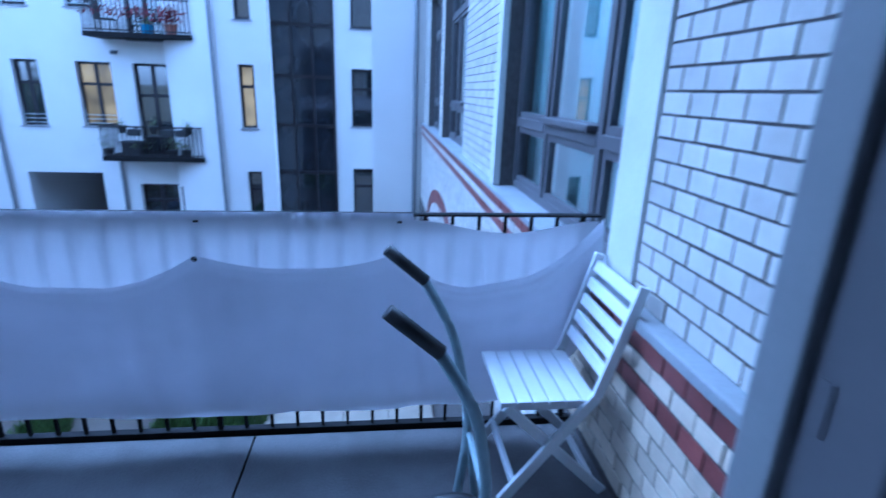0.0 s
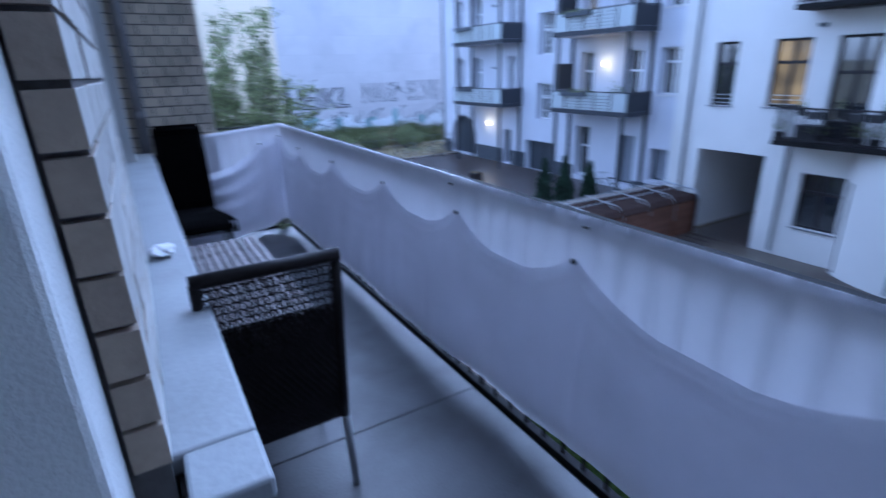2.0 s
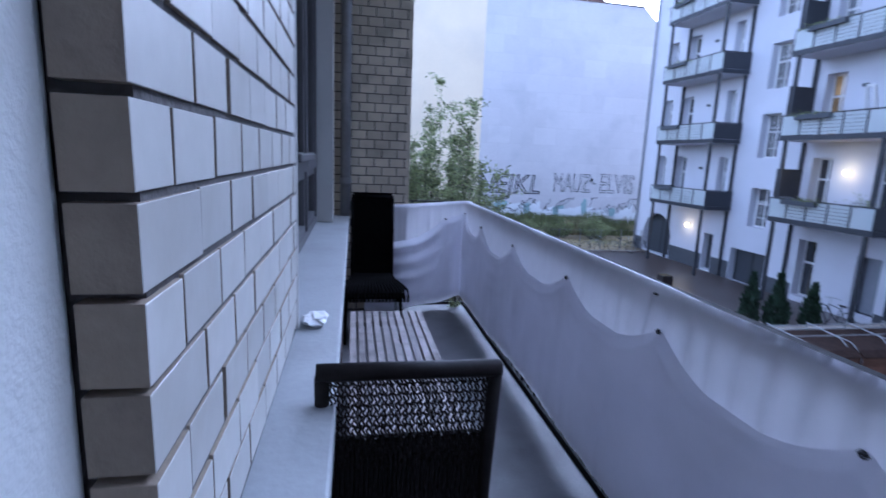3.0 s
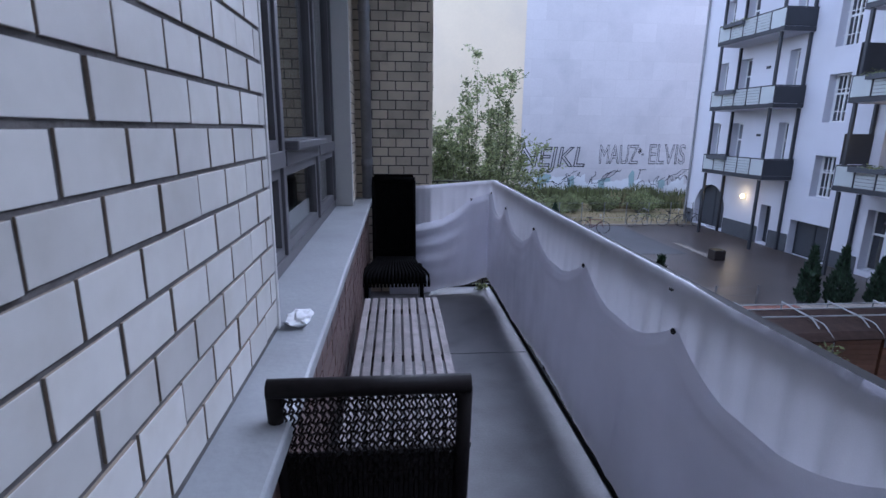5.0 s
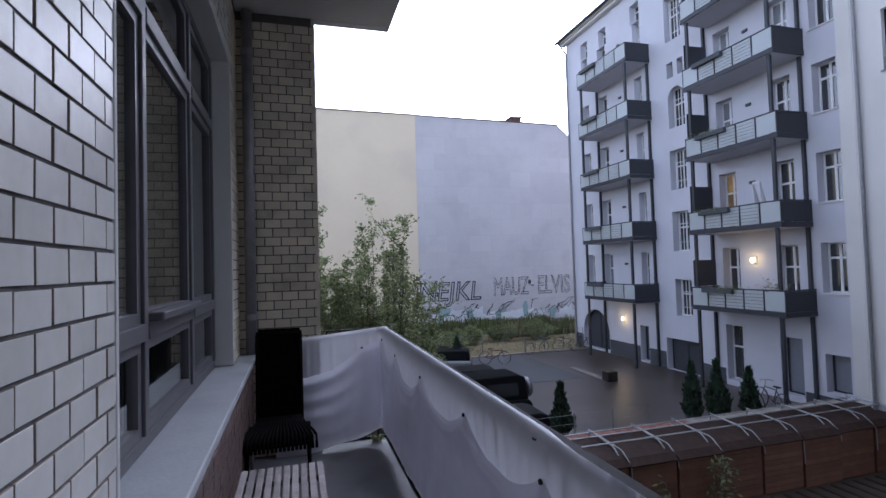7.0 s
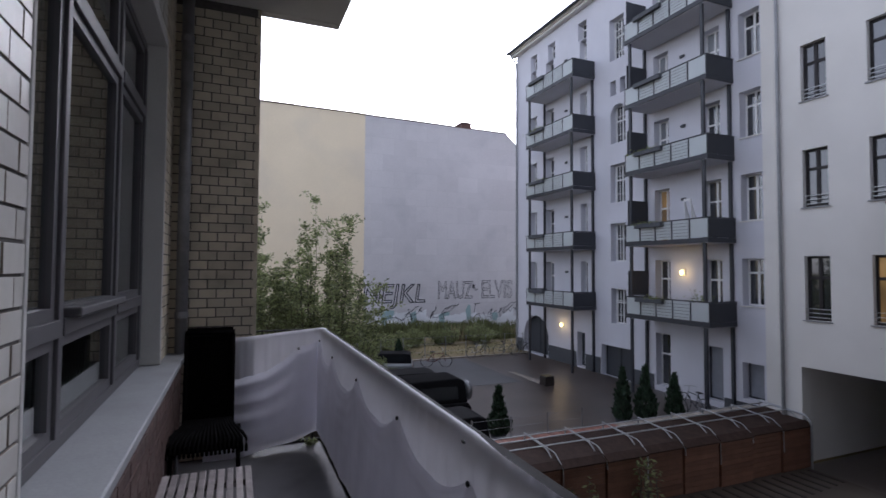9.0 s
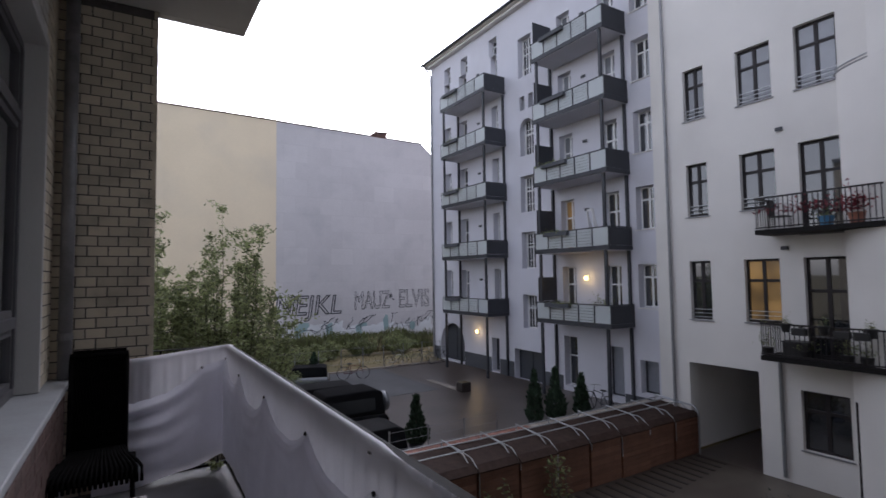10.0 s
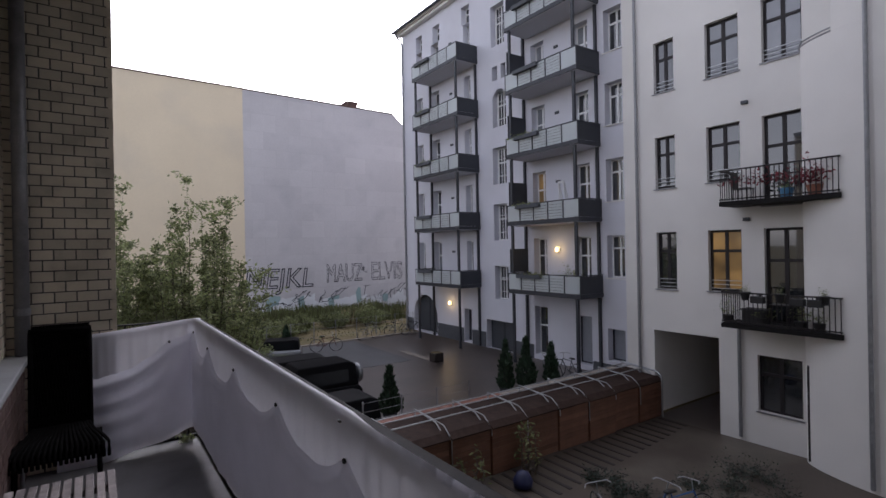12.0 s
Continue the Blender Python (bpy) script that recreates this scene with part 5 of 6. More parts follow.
def grass(name, n, x0, x1, y0, y1, z, h0, h1, label, mat=GRASS):
    verts, faces = [], []
    for _ in range(n):
        x, y = rnd.uniform(x0, x1), rnd.uniform(y0, y1)
        if noise.noise((x * 0.35, y * 0.5, 0.3)) < -0.22:
            continue
        h = rnd.uniform(h0, h1) * (0.55 + 0.75 * (0.5 + noise.noise((x * 0.4, y * 0.4, 9))))
        a, b, c = rnd.uniform(-0.05, 0.05), rnd.uniform(-0.3, 0.3) * h, rnd.uniform(-0.3, 0.3) * h
        w = rnd.uniform(0.02, 0.055) * min(1.0, 2.2 * h1)
        i = len(verts)
        verts += [(x - w, y + a, z - 0.02), (x + w, y - a, z - 0.02), (x + b + w * 0.4, y + c, z + h), (x + b - w * 0.3, y + c, z + h * 0.97)]
        faces.append((i, i + 1, i + 2, i + 3))
    me = bpy.data.meshes.new(name)
    me.from_pydata(verts, [], faces)
    me.materials.append(mat)
    return tagged(new(name, me), label, "grass", kind="stuff")


grass("tall_grass", 15000, 2, 27, 34.8, 39.6, -3.82, 0.5, 1.25, "tall green weeds along the gable wall")
grass("dry_grass", 4000, 2, 27, 29.6, 34.8, -3.82, 0.03, 0.12, "short dry brown grass on the waste plot")
grass("yard_weeds", 24000, 1.6, 9.0, 1.35, 5.2, -4.1, 0.12, 0.36, "low fresh green weeds in the damp lower yard", material("fresh_green_weed", (0.12, 0.17, 0.045), 0.7, var=0.3, scale=0.9, bump=0, island=0.5))
paving = thing("paving_lower_yard", "pale tan concrete paving slabs below the balcony", "paving", kind="structure")
PAVER = material("pale_tan_paver", (0.36, 0.31, 0.24), 0.7, var=0.18, scale=3, bump=0.2, vary_object=0.12, stain=(0.22, 0.20, 0.16), stain_scale=1.5, stain_amount=0.6)
paver = finish("paver", boxes(((-0.395, -0.395, -4.13), (0.395, 0.395, -4.065)), bevel=0.008), PAVER)
for i in range(13):
    for j in range(4):
        ob = new("paver", paver)
        ob.location, ob.parent = (2.2 + 0.8 * i, -1.18 + 0.8 * j, rnd.uniform(-0.006, 0.006)), paving
LANE = material("damp_grey_asphalt", (0.075, 0.076, 0.082), 0.42, spec=0.4, var=0.2, scale=0.9, bump=0.2, fine=30)
solid("ground_lane", boxes(((-12, 21.6, -4.2), (13.4, 28.4, -3.842))), LANE, "damp grey asphalt lane along the plot", "road", "structure")
solid("kerb", boxes(((6.5, 28.5, -3.9), (18.2, 28.65, -3.76)), bevel=0.02), STONE_COPING, "stone kerb at the edge of the waste plot", "kerb", "structure")
fence = thing("wire_fence", "thin wire fence on posts at the plot's edge", "fence")
for i in range(9):
    x = 7.0 + 1.35 * i
    part("post", tube([(x, 28.75, -3.85), (x, 28.75, -2.5)], 0.022, 6), ZINC_PIPE, fence)
for z in (-3.4, -2.95, -2.55):
    part("wire", tube([(7.0, 28.75, z), (17.8, 28.75, z)], 0.006, 4), ZINC_PIPE, fence)
yard_fence = thing("wire_fence", "thin wire fence behind the garden wall", "fence")
for i in range(4):
    x = 6.2 + 1.15 * i
    part("post", tube([(x, 12.1, -3.85), (x, 12.1, -2.3)], 0.022, 6), ZINC_PIPE, yard_fence)
for k in range(6):
    part("wire", tube([(6.2, 12.1, -3.5 + 0.23 * k), (9.65, 12.1, -3.5 + 0.23 * k)], 0.005, 4), ZINC_PIPE, yard_fence)
solid("stone_strip", boxes(((13.98, 21.0, -3.88), (14.32, 23.8, -3.825)), bevel=0.02), STONE_COPING, "pale stone edging strip on the wet asphalt", "kerb", "structure")
planter = thing("planter_cube", "dark cube-shaped wooden planter on the asphalt", "planter")
part("box", boxes(((13.92, 20.35, -3.852), (14.42, 20.85, -3.42)), bevel=0.02), SLEEPER, planter)
part("soil", boxes(((13.96, 20.39, -3.43), (14.38, 20.81, -3.40)), bevel=0.01), EARTH, planter)


def lathe(profile, m, n=16):
    bm = bmesh.new()
    rings = [[bm.verts.new(m @ Vector((r * math.cos(2 * math.pi * i / n), r * math.sin(2 * math.pi * i / n), z))) for i in range(n)] for r, z in profile]
    for a, b in zip(rings, rings[1:]):
        for i in range(n):
            bm.faces.new((a[i], a[(i + 1) % n], b[(i + 1) % n], b[i]))
    bm.faces.new(rings[0][::-1])
    bm.faces.new(rings[-1])
    return bm


def car(m, paint, top_mat, length, label, spare):
    """A parked car: body and cabin shaped from side profiles, wheels with tyres, windows, lights."""
    c = thing("car", label, "car", m=m)
    h = length / 2

    def profile(pts, w0, w1, crown=0.0):
        bm = bmesh.new()
        wide = lambda z: w0 if z < 0.8 else w1 - (0.11 if z > 1.5 else 0.0)
        a = [bm.verts.new((x, -wide(z), z)) for x, z in pts]
        b = [bm.verts.new((x, wide(z), z)) for x, z in pts]
        bm.faces.new(a), bm.faces.new(b[::-1])
        for i in range(len(pts)):
            j = (i + 1) % len(pts)
            bm.faces.new((a[i], a[j], b[j], b[i]))
        bmesh.ops.bevel(bm, geom=bm.edges[:], offset=0.06, segments=3, profile=0.6, affect="EDGES", clamp_overlap=True)
        return bm

    part("body", profile([(-h, 0.35), (-h, 0.78), (-h + 0.1, 0.92), (h * 0.35, 0.95), (h - 0.15, 0.86), (h, 0.7), (h, 0.35)], 0.83, 0.80), paint, c, smooth=True)
    part("cabin", profile([(-h + 0.08, 0.9), (-h + 0.15, 1.62), (-h + 0.4, 1.72), (h * 0.18, 1.70), (h * 0.42, 0.93)], 0.78, 0.72), top_mat, c, smooth=True)
    for side in (-1, 1):
        part("side_window", boxes(((-h + 0.45, -0.004, -0.21), (h * 0.1, 0.004, 0.21)), bevel=0.002, m=pose(0, side * 0.697, 1.27, side * 8.5, 0, 0)), CAR_GLASS, c)
    part("windscreen", boxes(((-0.005, -0.62, -0.28), (0.005, 0.62, 0.28)), bevel=0.002, m=pose(h * 0.32 + 0.012, 0, 1.32, 0, -27, 0)), CAR_GLASS, c)
    for x in (-h + 0.62, h - 0.62):
        for s in (-1, 1):
            w = part("wheel", lathe([(0.02, -0.08), (0.20, -0.09), (0.21, 0.09), (0.02, 0.08)], pose(x, s * 0.74, 0.33, 90, 0, 0)), GALVANISED, c)
            part("tyre", torus(0.25, 0.085, pose(x, s * 0.74, 0.33, 90, 0, 0)), BLACK_PLASTIC, w, smooth=True)
    for s in (-1, 1):
        part("headlight", lathe([(0.02, 0), (0.09, 0.005), (0.09, 0.04), (0.02, 0.055)], pose(h - 0.03, s * 0.6, 0.66, 0, 90, 0)), GALVANISED, c)
        part("tail_light", boxes(((-h - 0.02, s * 0.7 - 0.07, 0.62), (-h + 0.02, s * 0.7 + 0.07, 0.74)), bevel=0.006), RED_BRICK, c)
    part("bumper", boxes(((h - 0.02, -0.78, 0.36), (h + 0.07, 0.78, 0.50)), ((-h - 0.07, -0.78, 0.36), (-h + 0.02, 0.78, 0.50)), bevel=0.02), BLACK_PLASTIC, c)
    if spare:
        sp = part("spare_wheel", lathe([(0.05, -0.12), (0.33, -0.10), (0.36, 0.0), (0.33, 0.09), (0.05, 0.12)], pose(-h - 0.16, 0.0, 1.15, 0, 90, 0), 24), PAINT_SILVER, c, "silver spare wheel cover", True)
    return c


car(pose(6.2, 16.7, -3.85, 0, 0, 180), PAINT_BLACK, SOFT_TOP, 3.6, "black off-road car with canvas top and spare wheel", True)
car(pose(5.2, 13.4, -3.85, 0, 0, 180) @ Matrix.Diagonal((1, 1, 0.82, 1)), PAINT_BLACK, PAINT_BLACK, 3.9, "black parked car below the balcony", False)
car(pose(7.9, 26.2, -3.85, 0, 0, 160) @ Matrix.Diagonal((0.85, 0.9, 0.6, 1)), PAINT_SILVER, PAINT_BLACK, 3.4, "silver parked car at the end of the yard", False)
car(pose(6.4, 19.9, -3.85, 0, 0, 175) @ Matrix.Diagonal((1, 1, 0.76, 1)), PAINT_BLACK, PAINT_BLACK, 3.8, "dark parked car in the wet yard", False)
solid("rubbish_bag", lathe([(0.12, 0), (0.30, 0.05), (0.33, 0.25), (0.22, 0.42), (0.06, 0.5)], pose(7.6, 24.1, -3.852)), PAINT_YELLOW, "yellow plastic sack on the asphalt", "sack", smooth=True)


def bicycle(m, paint, label):
    b = thing("bicycle", label, "bicycle", "parked bicycles", m=m)
    for x in (-0.52, 0.52):
        w = part("wheel", torus(0.33, 0.010, pose(x, 0, 0.345, 90, 0, 0), 24, 6), GALVANISED, b, smooth=True)
        part("tyre", torus(0.345, 0.018, pose(x, 0, 0.3451, 90, 0, 0), 24, 6), BLACK_PLASTIC, w, smooth=True)
        bm = bmesh.new()
        for k in range(9):
            a = 2 * math.pi * k / 9
            rod(bm, (x, 0, 0.345), (x + 0.33 * math.cos(a), 0, 0.345 + 0.33 * math.sin(a)), 0.003, n=3)
        tagged(part("spokes", bm, GALVANISED, w), kind="stuff")
    bm = bmesh.new()
    for p, q in (((-0.52, 0, 0.345), (-0.08, 0, 0.30)), ((-0.08, 0, 0.30), (0.38, 0, 0.62)), ((-0.08, 0, 0.30), (-0.2, 0, 0.82)), ((-0.18, 0, 0.74), (0.36, 0, 0.76)), ((-0.18, 0, 0.74), (-0.52, 0, 0.345)), ((0.36, 0, 0.80), (0.52, 0, 0.345))):
        rod(bm, p, q, 0.017, n=8)
    part("frame", bm, paint, b)
    part("handlebar", tube(rounded([(0.26, -0.27, 0.98), (0.36, -0.22, 1.0), (0.36, 0.22, 1.0), (0.26, 0.27, 0.98)], 3, 0.05), 0.012), GALVANISED, b)
    part("stem", rod(bmesh.new(), (0.36, 0, 0.78), (0.36, 0, 1.0), 0.013), GALVANISED, b)
    part("saddle", boxes(((-0.34, -0.07, 0.83), (-0.08, 0.07, 0.885)), bevel=0.025), BLACK_PLASTIC, b, smooth=True)
    return b


SACK_BLUE = material("dark_blue_sack", (0.012, 0.016, 0.06), 0.5, var=0.2)
BIKE_RED = material("dark_red_bicycle_paint", (0.10, 0.02, 0.02), 0.4, var=0.1, bump=0)
BIKE_BLUE = material("blue_bicycle_paint", (0.03, 0.09, 0.25), 0.35, var=0.1, bump=0)
bicycle(pose(10.9, 26.5, -3.852, 8, 0, -20), BIKE_RED, "dark red bicycle leaning at the edge of the plot")
bicycle(pose(14.4, 28.4, -3.852, 6, 0, 10), PAINT_SILVER, "grey bicycle parked by the wire fence")
bicycle(pose(16.4, 28.4, -3.852, -6, 0, -8), PLINTH, "dark bicycle parked by the wire fence")
bicycle(pose(17.4, 28.3, -3.852, 5, 0, 12), PLINTH, "dark bicycle parked near the arched door")
bicycle(pose(9.5, 6.0, -4.102, 12, 0, 20), BIKE_BLUE, "blue bicycle standing in the lower yard")
bicycle(pose(8.7, 6.4, -4.102, -8, 0, 60), PAINT_SILVER, "silver bicycle standing in the lower yard")
bicycle(pose(10.0, 5.65, -4.102, -10, 0, -15), BIKE_BLUE, "blue bicycle standing in the lower yard")
bicycle(pose(16.6, 14.5, -3.852, 6, 0, 80), PLINTH, "dark bicycle parked under the steel balconies")
bicycle(pose(16.2, 14.9, -3.852, -6, 0, 70), PAINT_SILVER, "grey bicycle parked under the steel balconies")
solid("blue_sack", lathe([(0.12, 0), (0.22, 0.05), (0.24, 0.2), (0.15, 0.36), (0.05, 0.42)], pose(8.85, 9.0, -4.102)), SACK_BLUE, "dark blue sack standing in the lower yard", "sack", smooth=True)

# climbing plant in front of the bin sheds and low bushes
for x, y, h, sp, n, nm in ((9.6, 9.5, 1.7, 0.30, 130, "thin pale climbing plant by the bin sheds"), (7.7, 9.4, 1.35, 0.45, 170, "pale leafy plant by the bin sheds"), (10.6, 7.6, 0.28, 0.8, 1300, "low grey-green bush in the lower yard"), (13.4, 5.6, 0.10, 1.2, 1300, "low grey-green bush in the lower yard"), (12.2, 6.0, 0.12, 0.9, 1000, "low grey-green bush in the lower yard")):
    shrub_tree(x, y, -4.1, h, sp, 8 if h < 1 else 5, n, nm, 0.13 if h > 1 else 0.07, LEAF if h > 1 else YARD_LEAF)

# ---- things on the iron balconies ----
def pot(x, y, z, r, h, mat, label):
    return solid("flower_pot", lathe([(r * 0.7, 0), (r, h), (r * 1.08, h), (r * 1.08, h * 1.08), (r * 0.8, h * 1.08)], pose(x, y, z)), mat, label, "flower pot")


def bush(x, y, z, spread, h, n, mat, label, size=0.07):
    pts = [Vector((x + rnd.gauss(0, spread[0]), y + rnd.gauss(0, spread[1]), z + abs(rnd.gauss(0, h)))) for _ in range(n)]
    t = thing("plant", label, "plant")
    leafy("leaves", leaf_cloud(pts, size), mat, t)
    part("stem", rod(bmesh.new(), (x, y, z - 0.05), (x, y, z + h), 0.008, 0.004, 5), BARK, t)
    return t


pot(15.35, 5.85, 2.72, 0.17, 0.28, BLUE_POT, "blue plastic flower pot on the iron balcony")
pot(15.35, 5.2, 2.72, 0.20, 0.30, TERRACOTTA, "terracotta flower pot on the iron balcony")
bush(15.35, 5.1, 3.10, (0.12, 0.26), 0.26, 420, RED_LEAF, "red-leaved maple in the terracotta pot", 0.11)
bush(15.3, 6.2, 3.22, (0.06, 0.50), 0.14, 300, RED_LEAF, "red vine hanging over the balcony rail", 0.10)
bush(15.35, 5.85, 3.0, (0.06, 0.08), 0.10, 90, LEAF, "small green plant in the blue pot")
for y, h in ((7.35, 0.5), (6.45, 0.2), (5.55, 0.3), (5.15, 0.35)):
    pot(15.3, y, -0.66 if h < 0.45 else -0.66, 0.14, 0.24, BLACK_PLASTIC, "black plastic flower pot on the lower balcony")
    bush(15.3, y, -0.38, (0.08, 0.12), h * 0.6, 130, LEAF, "straggly green plant in a black pot")
for y in (6.42, 5.12, 5.5):
    b = thing("hanging_pot", "black flower box hung on the balcony rail", "flower pot")
    part("box", boxes(((14.87, y - 0.16, 0.02), (15.045, y + 0.16, 0.20)), bevel=0.015), BLACK_PLASTIC, b)
    part("hook", boxes(((15.046, y - 0.02, 0.12), (15.13, y + 0.02, 0.235))), BLACK_PLASTIC, b)
bt = thing("balcony_table", "small dark balcony table on the iron balcony", "table")
part("top", boxes(((15.3, 5.7, -0.06), (15.75, 6.3, -0.03)), bevel=0.005), SLEEPER, bt)
for x in (15.33, 15.72):
    for y in (5.73, 6.27):
        part("leg", rod(bmesh.new(), (x, y, -0.662), (x, y, -0.06), 0.012), SLEEPER, bt)
crate = thing("storage_crate", "black storage crate on the lower iron balcony", "crate")
part("box", boxes(((15.2, 6.35, -0.658), (15.6, 6.95, -0.22)), bevel=0.02), BLACK_PLASTIC, crate)
part("lid", boxes(((15.18, 6.33, -0.218), (15.62, 6.97, -0.18)), bevel=0.012), BLACK_PLASTIC, crate)
for y in (6.75, 5.9, 4.95):
    b = thing("hanging_pot", "black flower pot hung on the balcony rail", "flower pot")
    part("box", lathe([(0.08, 0.0), (0.12, 0.19), (0.135, 0.19), (0.135, 0.215), (0.1, 0.215)], pose(15.0, y, 0.08)), BLACK_PLASTIC, b)
    part("hook", boxes(((15.06, y - 0.02, 0.20), (15.13, y + 0.02, 0.235))), BLACK_PLASTIC, b)
    bush(15.0, y, 0.29, (0.04, 0.06), 0.10, 60, LEAF, "sparse green plant in a rail pot", 0.05)
bc = thing("balcony_chair", "brown wooden balcony chair on the upper iron balcony", "chair", m=pose(15.5, 7.0, 2.72))
part("seat", boxes(((-0.2, -0.22, 0.40), (0.2, 0.22, 0.43)), bevel=0.004), SLEEPER, bc)
part("backrest", boxes(((-0.2, 0.20, 0.44), (0.2, 0.225, 0.85)), bevel=0.004), SLEEPER, bc)
for x in (-0.18, 0.18):
    for y in (-0.2, 0.2):
        part("leg", rod(bmesh.new(), (x, y, 0.0), (x, y, 0.40), 0.015), SLEEPER, bc)
bush(8.6, 27.6, -3.84, (0.5, 0.3), 0.22, 420, PAINT_YELLOW, "low yellow-green shrub at the yard's edge", 0.10)
for y, z in ((16.9, 3.49), (25.6, 9.72), (17.1, 6.67), (25.4, 6.67), (16.6, 0.29)):
    bush(16.77, y, z, (0.05, 0.42), 0.08, 240, LEAF, "trailing green plants in a balcony box", 0.09)
bush(17.1, 14.6, 0.3, (0.12, 0.3), 0.2, 160, LEAF, "green potted plant on a steel balcony", 0.10)

bush(1.17, 4.99, 0.0, (0.035, 0.02), 0.03, 130, LEAF, "small tuft of green weeds in the balcony corner", 0.03)

rack = thing("drying_rack", "folded white drying rack leaning on a steel balcony", "drying rack")
for y0, y1 in ((15.05, 15.35), (15.35, 15.05)):
    part("tube", tube(rounded([(17.4, y0, 2.85), (17.2, y0, 4.35), (17.2, y1, 4.45), (17.7, y1, 2.85)], 4, 0.08), 0.03, 8), WHITE_FRAME, rack, smooth=True)

# wall vents and small fixtures of the white house
for y, z in ((7.12, 5.65), (7.12, 2.30)):
    v = solid("wall_vent", boxes(((WX - 0.09, y - 0.09, z - 0.05), (WX - 0.002, y + 0.09, z + 0.05)), bevel=0.01), PLINTH, "small dark vent hood on the white house", "vent")
for z in STOREY:
    for y in (16.35, 24.7):
        if not (y < 20 and z < 1):
            solid("wall_vent", boxes(((GX - 0.07, y - 0.12, z + 1.35), (GX - 0.002, y + 0.12, z + 1.47)), bevel=0.01), PLINTH, "small dark vent on the grey house", "vent")

# ---- graffiti on the gable wall ----
def spray(text, x, z, size, thick, wide, shear=0.0):
    cu = bpy.data.curves.new("graffiti", "FONT")
    cu.body, cu.size, cu.shear = text, size, shear
    cu.fill_mode = "NONE"
    cu.bevel_depth, cu.bevel_resolution, cu.resolution_u = thick, 0, 3
    cu.materials.append(GRAFFITI)
    ob = new("graffiti", cu)
    ob.matrix_basis = pose(x, FY - 0.012, z, 90, 0, 0) @ Matrix.Diagonal((wide, 1.0, 1.0, 1.0))
    ob.parent = fire
    ob["label"] = "black sprayed graffiti letters"
    return ob


spray("UNEJKL", 8.3, -1.2, 2.15, 0.042, 0.93, 0.15)
spray("MAUZ", 16.2, -0.95, 2.1, 0.024, 0.55)
spray("*-", 19.4, -0.45, 1.0, 0.02, 0.7)
spray("ELVIS", 20.25, -0.95, 2.2, 0.024, 0.62)
for k in range(26):
    x = 10.9 + 13.0 * k / 26
    w, h = rnd.uniform(0.4, 1.1), rnd.uniform(0.5, 1.3)
    z = -3.2 + rnd.uniform(0, 0.35)
    poly = [(x, z), (x + w, z + rnd.uniform(-0.1, 0.15)), (x + w * rnd.uniform(0.8, 1.2), z + h), (x + w * 0.4, z + h * rnd.uniform(0.75, 1.15)), (x - 0.1, z + h * rnd.uniform(0.6, 1.0))]
    part("sprayed_patch", slab_poly(poly, FY - 0.010 - 0.0004 * k, FY - 0.001), GRAFFITI_TEAL if k % 5 == 1 else GRAFFITI_WHITE, fire)
for k in range(18):
    x = 11.0 + 12.5 * rnd.random()
    pts = [(x, FY - 0.03, -2.9 + rnd.random())]
    for _ in range(5):
        pts.append((pts[-1][0] + rnd.uniform(-0.3, 0.6), FY - 0.03, max(-3.2, min(-1.4, pts[-1][2] + rnd.uniform(-0.6, 0.6)))))
    part("sprayed_line", tube(rounded(pts, 3, 0.1), 0.022, 5), GRAFFITI, fire)

# ---- bricks ----
JOINT = 0.0095
SMALL, BUFF, LARGE = (0.077, 0.132), (0.0806, 0.138), (0.0842, 0.153)
brick_cache = {}


def brick_mesh(w, mat, h, d=0.055):
    """One brick: front at w = 0 in wall coordinates, with a chamfered face."""
    key = (round(w, 3), mat.name, h)
    if key not in brick_cache:
        bm = bmesh.new()
        a, b, c = w / 2, h / 2, 0.0008
        front = [bm.verts.new((x, y, 0)) for x, y in ((-a + c, -b + c), (a - c, -b + c), (a - c, b - c), (-a + c, b - c))]
        edge = [bm.verts.new((x, y, -c)) for x, y in ((-a, -b), (a, -b), (a, b), (-a, b))]
        rear = [bm.verts.new((x, y, -d)) for x, y in ((-a, -b), (a, -b), (a, b), (-a, b))]
        bm.faces.new(front)
        for i in range(4):
            j = (i + 1) % 4
            bm.faces.new((front[i], front[j], edge[j], edge[i]))
            bm.faces.new((edge[i], edge[j], rear[j], rear[i])).material_index = 1 if mat is GLAZED else 0
        bmesh.ops.recalc_face_normals(bm, faces=bm.faces[:])
        me = bpy.data.meshes.new("brick")
        bm.to_mesh(me)
        bm.free()
        me.materials.append(mat)
        if mat is GLAZED:
            me.materials.append(BISCUIT)
        brick_cache[key] = me
    return brick_cache[key]


def course_bricks(u0, u1, v0, v1, first=0, at=None, size=SMALL):
    """Middle and width of each brick of header bond between the limits; at: where one joint of the odd courses lies."""
    course, module = size
    k = first
    v = v0 + course / 2
    at = u0 if at is None else at
    while v + course / 2 - 0.005 <= v1 + 0.004:
        start = at + (0 if k % 2 else module / 2)
        n0 = math.ceil((u0 + 0.04 - start) / module)
        n1 = math.floor((u1 - 0.04 - start) / module)
        joints = [u0 - JOINT / 2, *(start + module * n for n in range(n0, n1 + 1)), u1 + JOINT / 2]
        for a, b in zip(joints, joints[1:]):
            yield (a + b) / 2, v, b - a - JOINT, k
        v += course
        k += 1


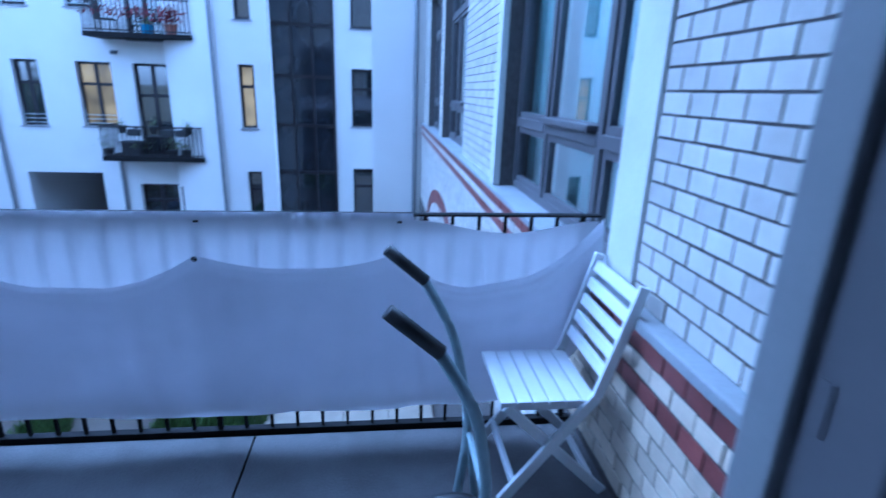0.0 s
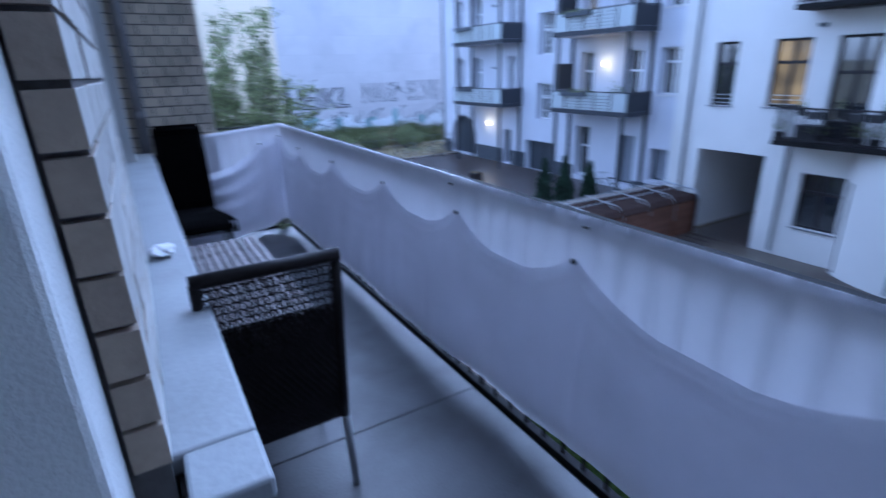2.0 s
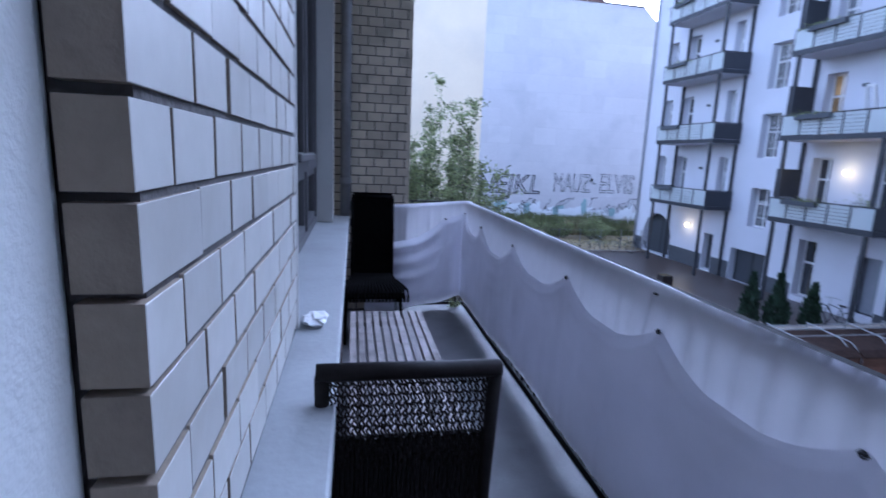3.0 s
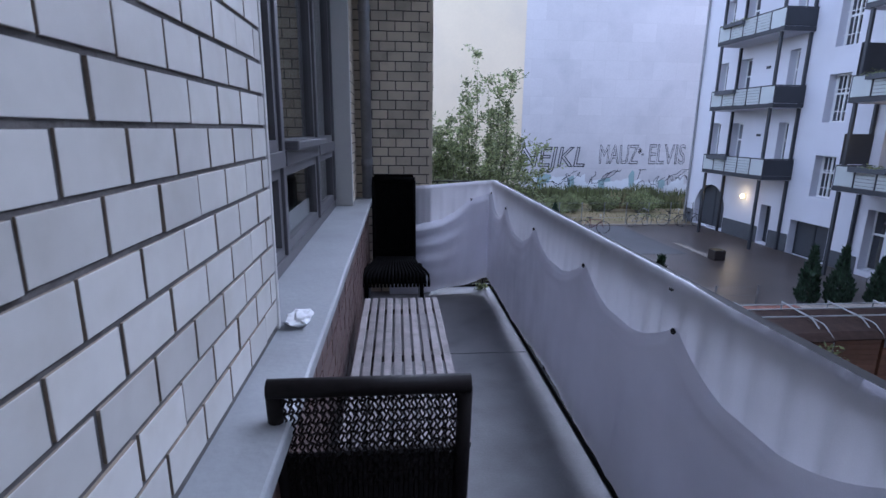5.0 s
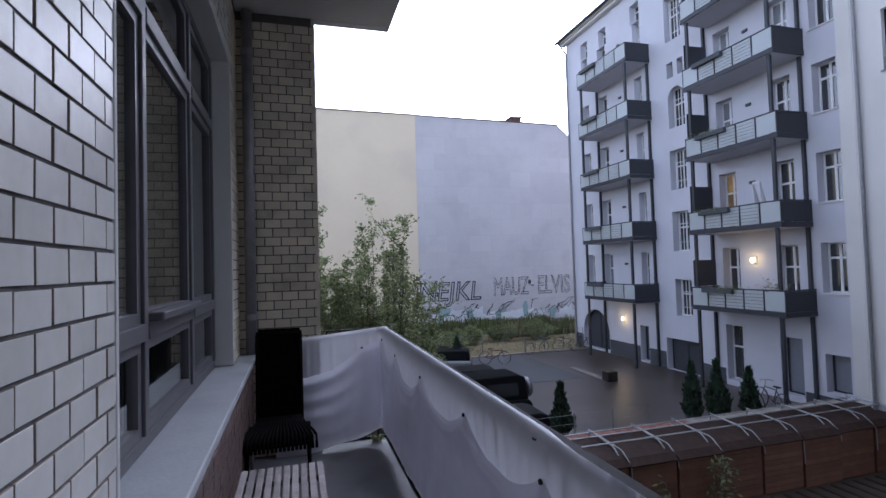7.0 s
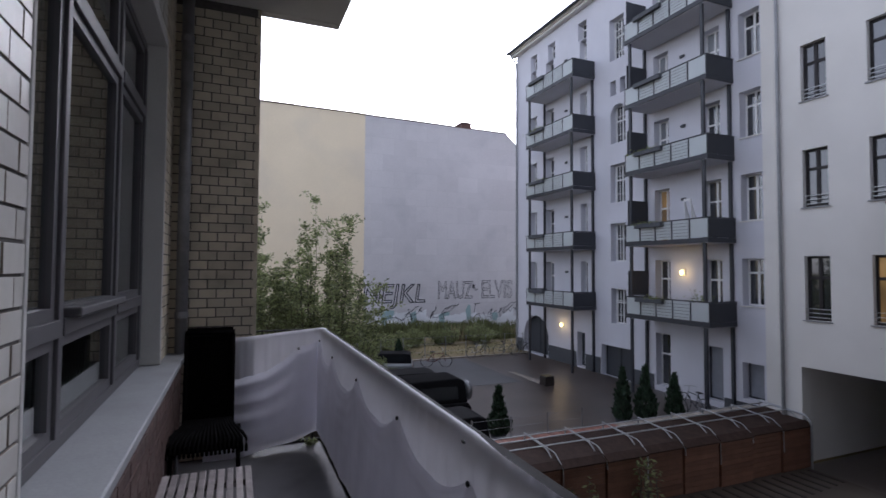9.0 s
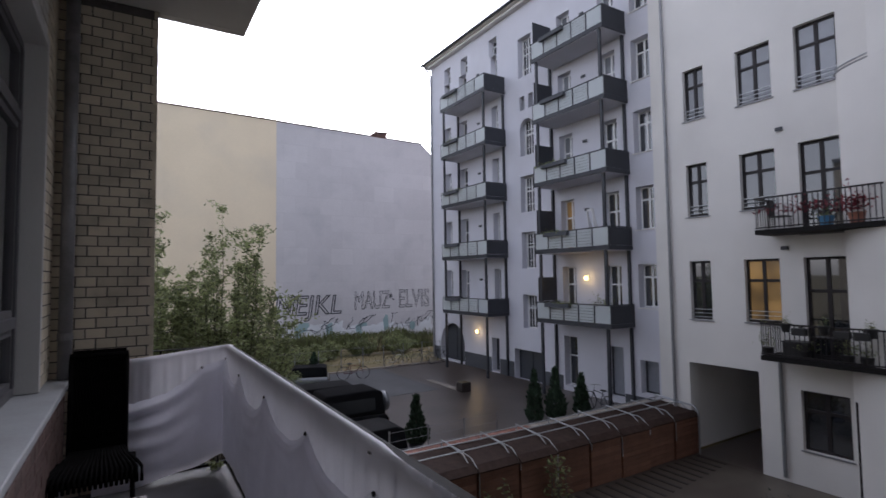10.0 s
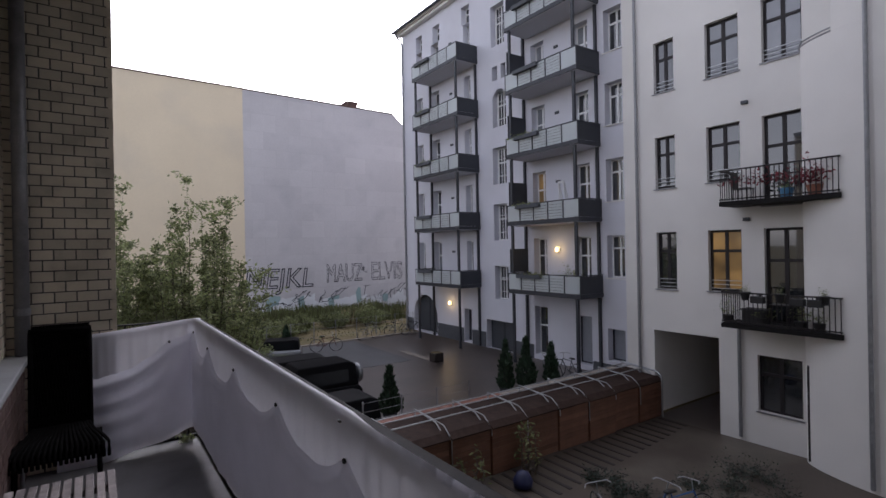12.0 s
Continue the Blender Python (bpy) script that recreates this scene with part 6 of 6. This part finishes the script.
def lay(parent, m, u0, u1, v0, v1, mat, red=(), first=0, at=None, size=SMALL):
    """Single bricks as parts of the wall."""
    for u, v, w, k in course_bricks(u0, u1, v0, v1, first, at, size):
        ob = new("brick", brick_mesh(w, RED_BRICK if k in red else mat, size[0] - JOINT))
        ob.matrix_basis = m @ pose(u + rnd.uniform(-0.0012, 0.0012), v + rnd.uniform(-0.001, 0.001), rnd.uniform(-0.0015, 0.0015), rnd.uniform(-0.5, 0.5), rnd.uniform(-0.5, 0.5), rnd.uniform(-0.25, 0.25))
        ob.parent = parent


def lay_far(parent, m, u0, u1, v0, v1, mat, red=(), first=0, only_red=False, at=None, size=SMALL):
    """The bricks further off, joined."""
    verts, faces = [], []
    for u, v, w, k in course_bricks(u0, u1, v0, v1, first, at, size):
        if (k in red) != only_red:
            continue
        i = len(verts)
        a, b, d = w / 2, (size[0] - JOINT) / 2, rnd.uniform(-0.0015, 0.0015)
        verts += [m @ Vector((u + x, v + y, z + d)) for z in (0, -0.03) for x, y in ((-a, -b), (a, -b), (a, b), (-a, b))]
        faces += [(i, i + 1, i + 2, i + 3)] + [(i + j, i + 4 + j, i + 4 + (j + 1) % 4, i + (j + 1) % 4) for j in range(4)]
    me = bpy.data.meshes.new("bricks")
    me.from_pydata([tuple(v) for v in verts], [], faces)
    me.materials.append(mat)
    ob = new("bricks", me)
    ob.parent = parent
    tagged(ob, kind="stuff")


PIERM = Matrix.Translation((0, PY, 0)) @ plane_y(0, -1)
lay(facade, FACADE, 0.655, 1.808, 0.9222, 3.4, GLAZED, first=1, at=1.212, size=LARGE)
lay_far(facade, FACADE, 0.655, 1.808, 3.3640, 3.9, GLAZED_STUFF, first=30, at=1.212, size=LARGE)
lay_far(facade, FACADE, WY + 0.03, PY, 4.13, TOP - 0.05, GLAZED_STUFF)
lay_far(facade, FACADE, 4.425, PY, 0.907, 3.9, YELLOW_STUFF, size=BUFF)
lay_far(facade, FACADE, 1.81, 4.42, 3.31, 3.9, GLAZED_STUFF)
lay(pier, PIERM, 0.0, PX, 0.8676, 3.9, YELLOW_BRICK, at=0.286, size=BUFF)
lay_far(pier, Matrix.Translation((PX, 0, 0)) @ FACADE, PY + 0.002, 5.9, -1.0, TOP - 0.05, YELLOW_STUFF)
lay_far(pier, PIERM, 0.0, PX, 0.0, 0.866, YELLOW_STUFF, size=BUFF)
lay(wing, WINGM, 0.0, 0.955, 0.79, 3.9, GLAZED)
lay_far(wing, WINGM, 3.57, 5.54, 0.79, 8.0, GLAZED_STUFF)
lay_far(wing, WINGM, 7.92, 8.38, 0.79, 8.0, GLAZED_STUFF)
lay_far(wing, WINGM, 10.62, 12.0, 0.79, 8.0, GLAZED_STUFF)
wing_base = bpy.data.objects["wall_under_wing_ledge"]
BASEM = Matrix.Translation((0, WY + 0.055, 0)) @ plane_y(0, 1)
lay(wing_base, BASEM, 0.0, 1.38, 0.045, 0.742, YELLOW_BRICK, red=(8, 6))
lay_far(wing_base, BASEM, 1.40, 12.0, -1.033, 0.742, GLAZED_STUFF, red=(22, 20))
lay_far(wing_base, BASEM, 1.40, 12.0, -1.033, 0.742, RED_BRICK, red=(22, 20), only_red=True)
base = bpy.data.objects["wall_under_ledge"]
FBASEM = Matrix.Translation((0.102, 0, 0)) @ FACADE
lay(base, FBASEM, 0.58, PY - 0.01, 0.70, 0.856, BASE_BRICK)
lay_far(base, FBASEM, 0.58, PY - 0.01, 0.0, 0.70, BASE_BRICK)
# red brick arch over the basement window of the wing
ARCH = 27
for i in range(ARCH):
    a = radians(18 + 144 * i / (ARCH - 1))
    ob = new("brick", brick_mesh(0.20, RED_BRICK, 0.235))
    ob.matrix_basis = Matrix.Translation((0, WY + 0.062, 0)) @ plane_y(0, 1) @ pose(7.3 + 2.5 * math.cos(a), -1.35 + 1.15 * math.sin(a), 0, 0, 0, math.degrees(math.atan2(1.15 * math.cos(a), -2.5 * math.sin(a))))
    ob.parent = wing_base
